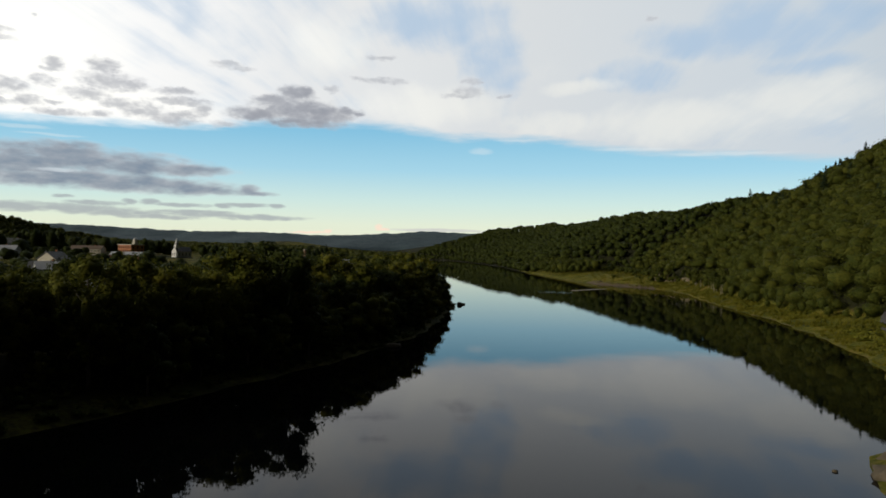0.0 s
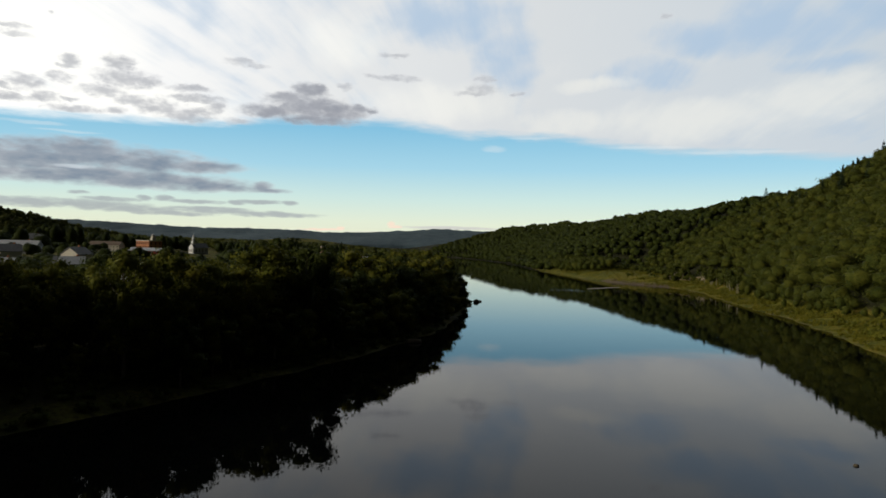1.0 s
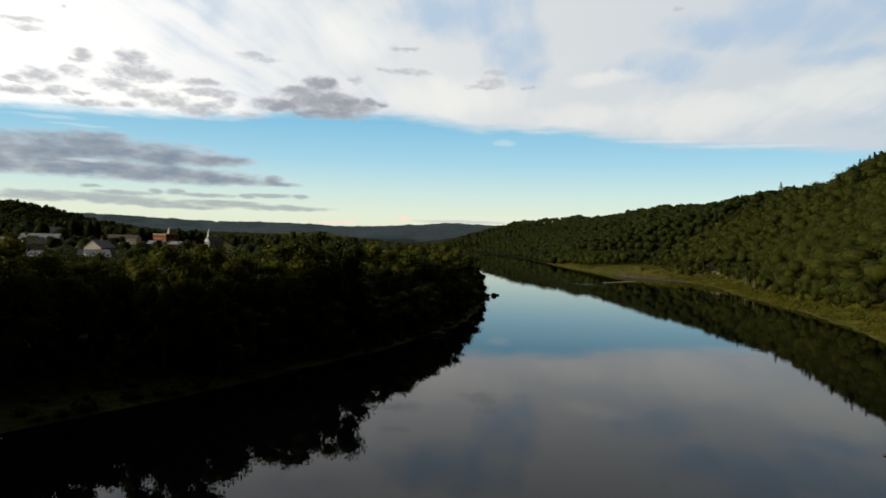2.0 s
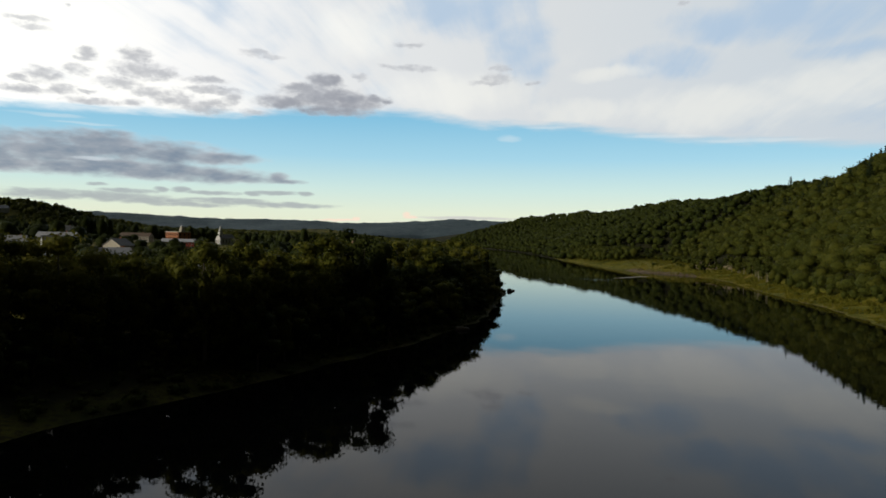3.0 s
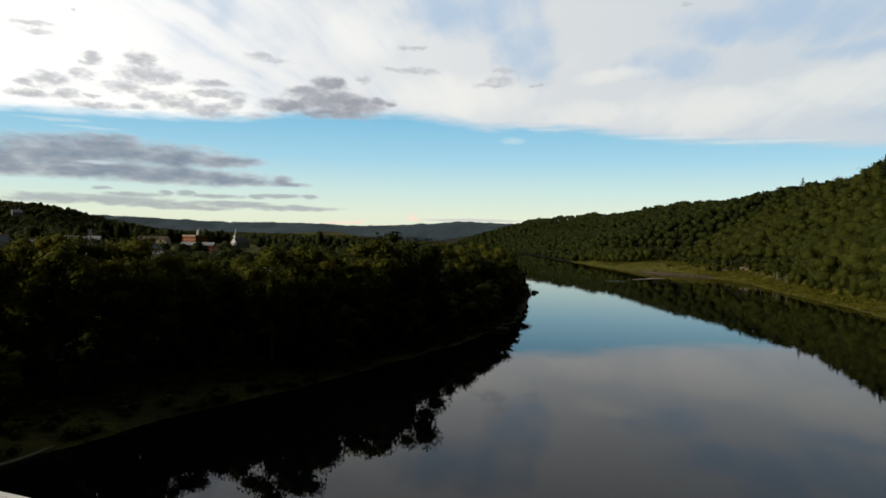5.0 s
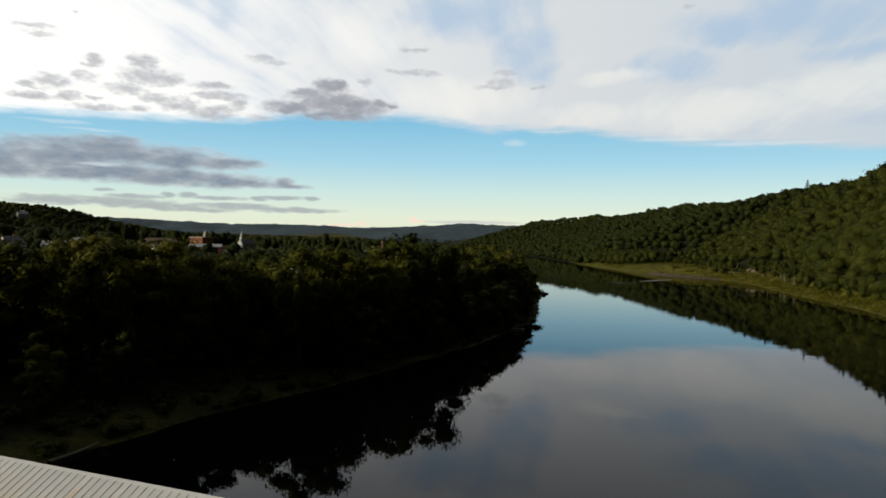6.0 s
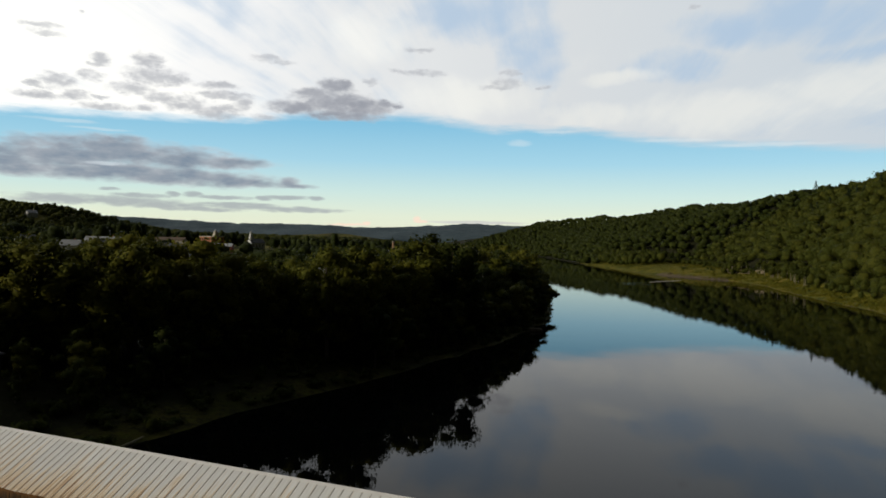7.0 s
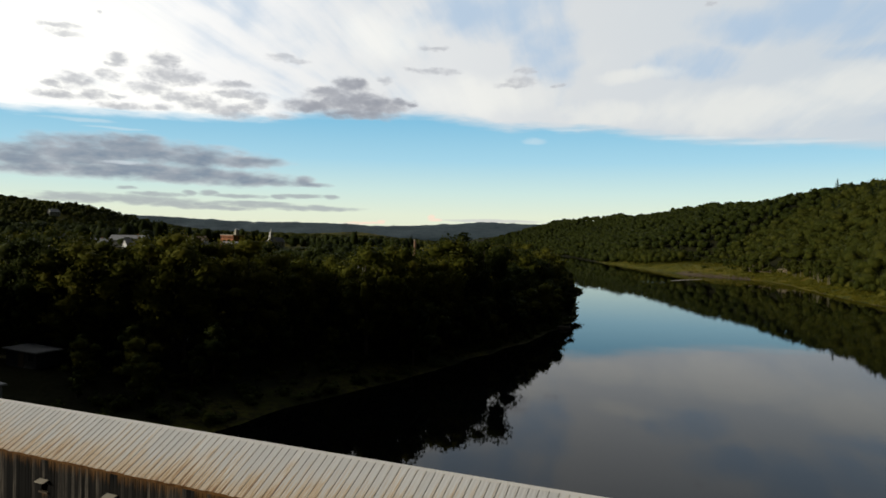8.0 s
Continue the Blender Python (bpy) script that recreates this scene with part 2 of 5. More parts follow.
# at dusk the sky dims away from the sunset
facing = calc(wt, "ADD", calc(wt, "MULTIPLY", dx, math.sin(radians(-38))), calc(wt, "MULTIPLY", dy, math.cos(radians(-38))))
dusk = step(wt, facing, -0.15, 0.42)
dusk = calc(wt, "ADD", calc(wt, "MULTIPLY", dusk, 0.97), 0.03)
zenith = calc(wt, "SUBTRACT", 1.0, calc(wt, "MULTIPLY", step(wt, elev, 19.0, 50.0), 0.62))
level = calc(wt, "MULTIPLY", dusk, zenith)
back = put(wt, "ShaderNodeBackground")
link(wt, sky, back.inputs[0])
link(wt, level, back.inputs[1])
out = put(wt, "ShaderNodeOutputWorld")
link(wt, back.outputs[0], out.inputs[0])


# ---------------------------------------------------------------- materials
def material(name, stops, scale=1.0, rough=0.8, bump=0.0, bump_scale=None, metal=0.0, vary=0.0, detail=5.0, size=(1, 1, 1), local=False, ior=1.45):
    """A surface whose colour wanders along stops with noise at two scales, with relief and slight change from thing to thing."""
    m = bpy.data.materials.new(name)
    m.use_nodes = True
    tree = m.node_tree
    surf = tree.nodes["Principled BSDF"]
    if local:
        where = put(tree, "ShaderNodeTexCoord").outputs["Object"]
    else:
        where = put(tree, "ShaderNodeNewGeometry").outputs["Position"]
    a = noise_at(tree, where, scale, detail, 0.6, size)
    b = noise_at(tree, where, scale * 0.17, 3, 0.5, size)
    mixed = calc(tree, "ADD", calc(tree, "MULTIPLY", a, 0.6), calc(tree, "MULTIPLY", b, 0.4))
    if vary:
        info = put(tree, "ShaderNodeObjectInfo")
        isle = put(tree, "ShaderNodeNewGeometry")
        mixed = calc(tree, "ADD", mixed, calc(tree, "MULTIPLY", calc(tree, "SUBTRACT", info.outputs["Random"], 0.5), vary))
        mixed = calc(tree, "ADD", mixed, calc(tree, "MULTIPLY", calc(tree, "SUBTRACT", isle.outputs["Random Per Island"], 0.5), vary))
    n = len(stops)
    colour = ramp(tree, mixed, [(0.3 + 0.4 * i / max(1, n - 1), c) for i, c in enumerate(stops)])
    link(tree, colour, surf.inputs["Base Color"])
    surf.inputs["Roughness"].default_value = rough
    surf.inputs["Metallic"].default_value = metal
    surf.inputs["IOR"].default_value = ior
    if rough > 0.7:
        surf.inputs["Specular IOR Level"].default_value = 0.2
    if bump:
        bn = noise_at(tree, where, bump_scale or scale * 3, 4, 0.6, size)
        bp = put(tree, "ShaderNodeBump")
        bp.inputs["Strength"].default_value = bump
        bp.inputs["Distance"].default_value = 0.3 / (bump_scale or scale * 3)
        link(tree, bn, bp.inputs["Height"])
        link(tree, bp.outputs[0], surf.inputs["Normal"])
    return m


def leafy(name, stops, rough=0.75):
    """Foliage: hue wanders from spray to spray, from tree to tree and over the slope; some light passes through the leaves."""
    m = material(name, stops, 1.3, rough, 0.4, 2.2, vary=0.18, detail=4.0)
    tree = m.node_tree
    surf = tree.nodes["Principled BSDF"]
    surf.inputs["Specular IOR Level"].default_value = 0.08
    glow = put(tree, "ShaderNodeBsdfTranslucent")
    link(tree, surf.inputs["Base Color"].links[0].from_socket, glow.inputs[0])
    both = put(tree, "ShaderNodeMixShader")
    both.inputs[0].default_value = 0.25
    link(tree, surf.outputs[0], both.inputs[1])
    link(tree, glow.outputs[0], both.inputs[2])
    link(tree, both.outputs[0], tree.nodes["Material Output"].inputs[0])
    return m


# LEAF_LIT: the same leaves with sunlight put into a brighter, yellower colour
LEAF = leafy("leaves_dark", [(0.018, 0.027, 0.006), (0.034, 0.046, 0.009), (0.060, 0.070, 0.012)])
LEAF_LIT = leafy("leaves_sunlit", [(0.038, 0.050, 0.006), (0.088, 0.094, 0.011), (0.145, 0.135, 0.016)])
LEAF_HILL = leafy("leaves_hillside", [(0.021, 0.031, 0.006), (0.046, 0.057, 0.009), (0.086, 0.089, 0.013)])
NEEDLE = leafy("needles", [(0.018, 0.030, 0.014), (0.032, 0.046, 0.018)])
BARK = material("bark", [(0.05, 0.042, 0.034), (0.11, 0.095, 0.075)], 2.0, 0.9, 0.5, size=(1, 1, 0.2))
BARK_PALE = material("bark_pale", [(0.12, 0.11, 0.07), (0.24, 0.21, 0.14)], 1.5, 0.8, 0.3, size=(1, 1, 0.3))
# the blue-grey cast is distance haze put into the base colour
FAR = material("hazy_wooded_ridge", [(0.034, 0.058, 0.075), (0.055, 0.085, 0.105), (0.080, 0.112, 0.128)], 0.035, 0.9, 1.0, 0.09)
BROWNSTONE = material("brown_stone", [(0.045, 0.036, 0.024), (0.085, 0.070, 0.047), (0.14, 0.118, 0.085)], 0.9, 0.85, 0.6)
GREYDARK = material("dark_grey_siding", [(0.04, 0.043, 0.05), (0.07, 0.073, 0.08)], 0.8, 0.8, 0.2, size=(1, 1, 6))
GREYROOF = material("grey_sheet_roof", [(0.17, 0.18, 0.20), (0.27, 0.28, 0.30)], 0.6, 0.6, 0.1)
STONE = material("weathered_stone", [(0.16, 0.14, 0.11), (0.24, 0.22, 0.18), (0.33, 0.31, 0.27)], 0.8, 0.85, 0.5)
MEADOW = leafy("meadow_grass", [(0.060, 0.070, 0.008), (0.135, 0.128, 0.014), (0.21, 0.165, 0.024)])
GRAVEL = material("gravel", [(0.22, 0.20, 0.16), (0.34, 0.31, 0.26)], 1.6, 0.9, 0.5)
DIRT = material("pale_dirt", [(0.17, 0.13, 0.085), (0.29, 0.235, 0.16)], 0.9, 0.95, 0.4)
PALE_BRICK = material("faded_brick", [(0.22, 0.13, 0.085), (0.34, 0.22, 0.15)], 1.6, 0.85, 0.3)
SILVER = leafy("pale_flecks", [(0.30, 0.32, 0.30), (0.42, 0.44, 0.42), (0.52, 0.54, 0.53)])
ASPHALT = material("asphalt", [(0.045, 0.045, 0.047), (0.075, 0.073, 0.072)], 0.7, 0.9, 0.3)
WHITE = material("white_clapboard", [(0.54, 0.55, 0.55), (0.68, 0.69, 0.69)], 0.8, 0.7, 0.2, size=(1, 1, 6))
CREAM = material("cream_clapboard", [(0.32, 0.30, 0.25), (0.44, 0.41, 0.34)], 0.8, 0.7, 0.2, size=(1, 1, 6))
GREYWALL = material("grey_siding", [(0.22, 0.23, 0.24), (0.33, 0.34, 0.35)], 0.8, 0.8, 0.2, size=(1, 1, 6))
BRICK = material("orange_brick", [(0.26, 0.105, 0.055), (0.40, 0.18, 0.09)], 2.0, 0.85, 0.3)
REDWALL = material("red_boards", [(0.24, 0.045, 0.035), (0.34, 0.08, 0.06)], 1.0, 0.8, 0.2)
SLATE = material("slate_roof", [(0.055, 0.058, 0.065), (0.11, 0.115, 0.125)], 1.2, 0.7, 0.3)
METALROOF = material("pale_metal_roof", [(0.24, 0.255, 0.28), (0.36, 0.375, 0.40)], 0.5, 0.45, 0.1)
BROWNROOF = material("brown_shingle", [(0.10, 0.075, 0.06), (0.17, 0.13, 0.10)], 1.2, 0.85, 0.3)
PANE = material("dark_glass", [(0.012, 0.014, 0.018), (0.03, 0.033, 0.04)], 1.0, 0.12)
PLAINSHEET = material("pale_sheet", [(0.60, 0.60, 0.60), (0.72, 0.73, 0.74)], 1.0, 0.5)
RUSTY = material("rust_stained_wood", [(0.035, 0.017, 0.006), (0.13, 0.062, 0.020), (0.22, 0.12, 0.045)], 2.2, 0.85, 0.3)
TIMBER = material("old_timber", [(0.08, 0.06, 0.045), (0.15, 0.12, 0.09)], 2.0, 0.85, 0.4, size=(0.2, 1, 1))


def ground_material():
    """Meadow, forest floor with painted-in shade and shore shingle, told apart by what grows there."""
    m = bpy.data.materials.new("meadow_and_shaded_floor")
    m.use_nodes = True
    tree = m.node_tree
    surf = tree.nodes["Principled BSDF"]
    where = put(tree, "ShaderNodeNewGeometry").outputs["Position"]
    fine = noise_at(tree, where, 0.9, 5, 0.65)
    wide = noise_at(tree, where, 0.06, 4, 0.6)
    tone = calc(tree, "ADD", calc(tree, "MULTIPLY", fine, 0.5), calc(tree, "MULTIPLY", wide, 0.5))
    grass = ramp(tree, tone, [(0.36, (0.020, 0.028, 0.005)), (0.45, (0.066, 0.074, 0.009)), (0.54, (0.135, 0.122, 0.014)), (0.63, (0.175, 0.118, 0.028))])
    # the floor goes near black: tree shade is put into its colour
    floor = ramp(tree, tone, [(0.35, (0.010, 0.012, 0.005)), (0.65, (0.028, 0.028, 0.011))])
    shingle = ramp(tree, tone, [(0.35, (0.065, 0.050, 0.034)), (0.65, (0.16, 0.125, 0.085))])
    wood = put(tree, "ShaderNodeAttribute", attribute_name="woodland_shade").outputs["Fac"]
    beach = put(tree, "ShaderNodeAttribute", attribute_name="shingle").outputs["Fac"]
    ragged_edge = calc(tree, "MULTIPLY", calc(tree, "SUBTRACT", fine, 0.5), 0.9)
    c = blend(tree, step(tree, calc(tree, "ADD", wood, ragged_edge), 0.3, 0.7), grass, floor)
    c = blend(tree, step(tree, calc(tree, "ADD", beach, ragged_edge), 0.35, 0.75), c, shingle)
    link(tree, c, surf.inputs["Base Color"])
    surf.inputs["Roughness"].default_value = 0.95
    surf.inputs["Specular IOR Level"].default_value = 0.08
    bp = put(tree, "ShaderNodeBump")
    bp.inputs["Strength"].default_value, bp.inputs["Distance"].default_value = 0.7, 0.5
    link(tree, noise_at(tree, where, 1.3, 5, 0.7), bp.inputs["Height"])
    link(tree, bp.outputs[0], surf.inputs["Normal"])
    return m


def water_material():
    """Dark, nearly still river water with faint ripples and a few wind-ruffled streaks."""
    m = bpy.data.materials.new("river_water")
    m.use_nodes = True
    tree = m.node_tree
    surf = tree.nodes["Principled BSDF"]
    surf.inputs["Base Color"].default_value = (0.0012, 0.0016, 0.0018, 1)
    surf.inputs["IOR"].default_value = 1.16
    where = put(tree, "ShaderNodeNewGeometry").outputs["Position"]
    ruffle = step(tree, noise_at(tree, where, 0.012, 4, 0.6, (0.35, 1.4, 1), 12), 0.58, 0.74)
    # the riffle off the gravel bar
    off = put(tree, "ShaderNodeVectorMath")
    off.operation = "DISTANCE"
    link(tree, where, off.inputs[0])
    off.inputs[1].default_value = (76, 492, 0)
    riffle = calc(tree, "ADD", calc(tree, "DIVIDE", off.outputs["Value"], 24.0), calc(tree, "MULTIPLY", noise_at(tree, where, 0.08, 3, 0.6), 0.9))
    riffle = step(tree, riffle, 1.35, 0.75)
    rough = calc(tree, "ADD", 0.004, calc(tree, "ADD", calc(tree, "MULTIPLY", ruffle, 0.02), calc(tree, "MULTIPLY", riffle, 0.07)))
    link(tree, rough, surf.inputs["Roughness"])
    small = noise_at(tree, where, 1.4, 3, 0.5, (0.7, 1, 1))
    swell = noise_at(tree, where, 0.16, 3, 0.5, (0.6, 1, 1))
    height = calc(tree, "ADD", calc(tree, "MULTIPLY", small, 0.25), swell)
    bp = put(tree, "ShaderNodeBump")
    bp.inputs["Strength"].default_value, bp.inputs["Distance"].default_value = 1.0, 0.007
    link(tree, height, bp.inputs["Height"])
    link(tree, bp.outputs[0], surf.inputs["Normal"])
    return m


def roof_metal_material():
    """Old pale sheet metal, rusting in streaks that start along the lower edge."""
    m = bpy.data.materials.new("rust_streaked_metal")
    m.use_nodes = True
    tree = m.node_tree
    surf = tree.nodes["Principled BSDF"]
    c = put(tree, "ShaderNodeTexCoord")
    where = put(tree, "ShaderNodeNewGeometry").outputs["Position"]
    sep = put(tree, "ShaderNodeSeparateXYZ")
    link(tree, c.outputs["Generated"], sep.inputs[0])
    info = put(tree, "ShaderNodeObjectInfo").outputs["Random"]
    down = calc(tree, "SUBTRACT", 1.0, sep.outputs[2])
    own = put(tree, "ShaderNodeSeparateXYZ")
    link(tree, c.outputs["Object"], own.inputs[0])
    lane = put(tree, "ShaderNodeCombineXYZ")
    link(tree, calc(tree, "ADD", own.outputs[0], calc(tree, "MULTIPLY", info, 37.0)), lane.inputs[0])
    link(tree, calc(tree, "MULTIPLY", own.outputs[1], 0.07), lane.inputs[1])
    streak = noise_at(tree, lane.outputs[0], 9.0, 4, 0.65)
    patch = noise_at(tree, where, 0.22, 4, 0.6)
    seam = step(tree, sep.outputs[0], 0.62, 0.98)
    rust = calc(tree, "ADD", calc(tree, "MULTIPLY", down, 0.62), calc(tree, "MULTIPLY", calc(tree, "SUBTRACT", streak, 0.5), 1.5))
    rust = calc(tree, "ADD", rust, calc(tree, "MULTIPLY", calc(tree, "SUBTRACT", patch, 0.5), 0.5))
    rust = calc(tree, "ADD", rust, calc(tree, "MULTIPLY", seam, 0.16))
    rust = calc(tree, "ADD", rust, calc(tree, "MULTIPLY", calc(tree, "SUBTRACT", info, 0.5), 0.22))
    metal = ramp(tree, calc(tree, "ADD", calc(tree, "MULTIPLY", patch, 0.6), calc(tree, "MULTIPLY", info, 0.3)),
                 [(0.3, (0.60, 0.615, 0.625)), (0.7, (0.72, 0.735, 0.745))])
    tan = blend(tree, step(tree, rust, 0.14, 0.70), metal, (0.60, 0.47, 0.31))
    col = blend(tree, step(tree, rust, 0.52, 0.98), tan, (0.25, 0.12, 0.045))
    # darker line along the rib edge of each sheet
    rib_line = calc(tree, "SUBTRACT", 1.0, step(tree, sep.outputs[0], 0.06, 0.16))
    col = blend(tree, calc(tree, "MULTIPLY", rib_line, 0.55), col, (0.16, 0.14, 0.12))
    link(tree, col, surf.inputs["Base Color"])
    surf.inputs["Roughness"].default_value = 0.55
    surf.inputs["Metallic"].default_value = 0.0
    return m


def board_material():
    """Unpainted weathered boards, grey-black with rust-brown run-off under the eaves."""
    m = bpy.data.materials.new("weathered_boards")
    m.use_nodes = True
    tree = m.node_tree
    surf = tree.nodes["Principled BSDF"]
    c = put(tree, "ShaderNodeTexCoord")
    sep = put(tree, "ShaderNodeSeparateXYZ")
    link(tree, c.outputs["Generated"], sep.inputs[0])
    where = put(tree, "ShaderNodeNewGeometry").outputs["Position"]
    info = put(tree, "ShaderNodeObjectInfo").outputs["Random"]
    grainy = noise_at(tree, where, 6.0, 5, 0.7, (1, 1, 0.08))
    tone = calc(tree, "ADD", calc(tree, "MULTIPLY", grainy, 0.5), calc(tree, "MULTIPLY", info, 0.5))
    col = ramp(tree, tone, [(0.30, (0.005, 0.005, 0.005)), (0.52, (0.013, 0.0125, 0.012)), (0.66, (0.034, 0.031, 0.028)), (0.78, (0.12, 0.11, 0.095))])
    stain = calc(tree, "ADD", sep.outputs[2], calc(tree, "MULTIPLY", calc(tree, "SUBTRACT", grainy, 0.5), 0.42))
    col = blend(tree, calc(tree, "MULTIPLY", step(tree, stain, 0.85, 1.02), 0.85), col, (0.15, 0.078, 0.026))
    link(tree, col, surf.inputs["Base Color"])
    surf.inputs["Roughness"].default_value = 0.85
    surf.inputs["Specular IOR Level"].default_value = 0.12
    bp = put(tree, "ShaderNodeBump")
    bp.inputs["Strength"].default_value, bp.inputs["Distance"].default_value = 0.4, 0.01
    link(tree, grainy, bp.inputs["Height"])
    link(tree, bp.outputs[0], surf.inputs["Normal"])
    return m


GROUND, WATER, SHEET, BOARD = ground_material(), water_material(), roof_metal_material(), board_material()

# ---------------------------------------------------------------- lie of the land
LEFT_Y = [-1500, -300, -60, 0, 40, 75, 96, 120, 143, 175, 203, 243, 315, 350, 368, 385, 450, 600, 900, 1300, 1650, 1900, 2200, 2400]
LEFT_X = [-160, -120, -101, -93, -84, -71, -61.5, -48.6, -37.5, -24.3, -14.4, -4.5, 2.5, 6.5, 7.5, 5, -8, -40, -80, -60, -45, -110, -230, -330]
RIGHT_Y = [-1500, -300, -60, 0, 70, 83, 92, 99, 108, 130, 182, 216, 251, 285, 310, 352, 437, 457, 500, 543, 575, 620, 690, 745, 915, 1000, 1200, 1300, 1650, 1900, 2200, 2400]
RIGHT_X = [10, 30, 36, 42, 52, 49.5, 52.5, 58, 72, 86, 107.5, 118.5, 127, 134, 138.5, 142.5, 153, 157, 164, 167, 158, 136, 121, 117.5, 107, 104, 99, 99, 60, 10, -130, -330]
HILL_Y = [-1500, -200, 100, 250, 400, 480, 560, 640, 720, 800, 1000, 1100, 1200, 1300, 1400, 1500, 1760, 1900, 2100, 2500]
HILL_Z = [60, 80, 95, 105, 116, 125, 128, 118, 91, 91, 70, 71, 78, 80, 77, 75, 74, 78, 71, 20]
HILL_W = 230.0
# how far from the water the woods begin
WOOD_Y = [-1500, 100, 270, 300, 340, 410, 480, 545, 590, 640, 700, 780, 850, 900, 950, 1000, 2400]
WOOD_S = [24, 24, 20, 16, 13, 14.5, 18, 20, 26, 58, 96, 104, 96, 62, 30, 10, 4]
# the foot from which the crest of the hill keeps its distance
FOOT_Y = [-1500, 100, 300, 450, 560, 640, 780, 880, 960, 2400]
FOOT_S = [24, 22, 19, 18, 21, 38, 54, 25, 5, 4]


def smooth(u):
    u = np.clip(u, 0, 1)
    return u * u * (3 - 2 * u)


def waves(x, y, seed, scale, octaves=3):
    """Cheap rolling noise made of sines, about -1 to 1."""
    rng = np.random.default_rng(seed)
    out, amp, total = 0 * x, 1.0, 0.0
    for _ in range(octaves):
        for _ in range(3):
            a, p = rng.uniform(0, 2 * math.pi, 2)
            k = 2 * math.pi / scale * rng.uniform(0.7, 1.3)
            out = out + amp * np.sin((x * math.cos(a) + y * math.sin(a)) * k + p)
        total += amp * 1.9
        amp, scale = amp * 0.5, scale * 0.47
    return out / total


def shore_left(y):
    return np.interp(y, LEFT_Y, LEFT_X) + 0.9 * np.sin(y / 5.3) * np.sin(y / 13.7 + 1) + 0.5 * np.sin(y / 2.9)


def shore_right(y):
    return np.interp(y, RIGHT_Y, RIGHT_X) + 1.3 * np.sin(y / 6.1) * np.sin(y / 17.3 + 2) + 0.6 * np.sin(y / 3.4)


def wood_edge(y):
    return np.interp(y, WOOD_Y, WOOD_S)


def land(x, y):
    """Height of the ground above the water."""
    x, y = np.asarray(x, float), np.asarray(y, float)
    far = smooth((y - 2250) / 150)
    sl, sr = shore_left(y) - x, x - shore_right(y)
    left = np.interp(sl, [-30, -8, 0, 4, 10, 20, 34, 70, 160, 260, 500], [-4, -2, -0.05, 0.7, 1.8, 4.0, 6.4, 7.6, 11, 15, 18])
    right = np.interp(sr, [-30, -8, 0, 3, 10, 16, 25, 32], [-4, -2, -0.05, 0.8, 2.5, 4.4, 6.4, 7.6])
    zr = np.interp(y, HILL_Y, HILL_Z)
    edge_s = wood_edge(y)
    crest_s = np.interp(y, FOOT_Y, FOOT_S) + HILL_W
    u = np.clip((sr - edge_s) / (crest_s - edge_s), 0, 2.5)
    rise = np.where(u < 1, u * (1.12 - 0.12 * u), 1.0 - 0.12 * (u - 1))
    right = right + zr * rise * (1 + 0.06 * waves(x, y, 5, 170)) * (sr > edge_s)
    mound = np.interp(x, [-1500, -923, -871, -837, -803, -774, -745, -720, -700, -654, -600, -555], [76, 59, 52, 47, 48, 42, 34, 25, 18, 7, 1, 0])
    left = left + mound * np.exp(-((y - 1250) / 330) ** 2)
    left = left + 4 * smooth((y - 900) / 900) * smooth((sl - 60) / 200)
    bumps = smooth((sl - 60) / 120) * 1.2 * waves(x, y, 9, 140)
    z = np.where(sl > sr, left + bumps, right)
    back = 26 + 16 * waves(x, y, 3, 900)
    return z * (1 - far) + back * far


# ---------------------------------------------------------------- mesh helpers
def np_mesh(name, verts, tris, normals, mat):
    """One mesh from arrays of places and triangles, and the way its surface bulges at each place, if that is given."""
    me = bpy.data.meshes.new(name)
    me.vertices.add(len(verts))
    me.vertices.foreach_set("co", np.asarray(verts, np.float32).ravel())
    me.loops.add(len(tris) * 3)
    me.loops.foreach_set("vertex_index", np.asarray(tris, np.int32).ravel())
    me.polygons.add(len(tris))
    me.polygons.foreach_set("loop_start", np.arange(0, len(tris) * 3, 3, dtype=np.int32))
    me.update(calc_edges=True)
    me.materials.append(mat)
    if normals is not None:
        me.normals_split_custom_set_from_vertices(normals.astype(np.float32).tolist())
    return me


def part(name, bm, mat, parent, label=""):
    """Links a bmesh as one mesh under a thing or a part."""
    me = bpy.data.meshes.new(name)
    bm.to_mesh(me)
    bm.free()
    me.materials.append(mat)
    ob = new(name, me)
    ob.parent = parent
    if label:
        ob["label"] = label
    return ob


def box(bm, x0, y0, z0, x1, y1, z1, bevel=0.0):
    made = bmesh.ops.create_cube(bm, size=1.0)["verts"]
    for v in made:
        v.co = Vector(((x0 + x1) / 2 + v.co.x * (x1 - x0), (y0 + y1) / 2 + v.co.y * (y1 - y0), (z0 + z1) / 2 + v.co.z * (z1 - z0)))
    if bevel:
        edges = list({e for v in made for e in v.link_edges})
        bmesh.ops.bevel(bm, geom=edges, offset=bevel, segments=1, affect="EDGES")
    return bm


def boxes(*rows, bevel=0.0):
    bm = bmesh.new()
    for r in rows:
        box(bm, *r, bevel=bevel)
    return bm


def prism(outline, y0, y1, bm=None):
    """A solid between y0 and y1 over an outline of (x, z)."""
    bm = bm or bmesh.new()
    a = [bm.verts.new((x, y0, z)) for x, z in outline]
    b = [bm.verts.new((x, y1, z)) for x, z in outline]
    bm.faces.new(a)
    bm.faces.new(b[::-1])
    n = len(outline)
    for i in range(n):
        bm.faces.new((a[i], b[i], b[(i + 1) % n], a[(i + 1) % n]))
    bmesh.ops.recalc_face_normals(bm, faces=bm.faces)
    return bm


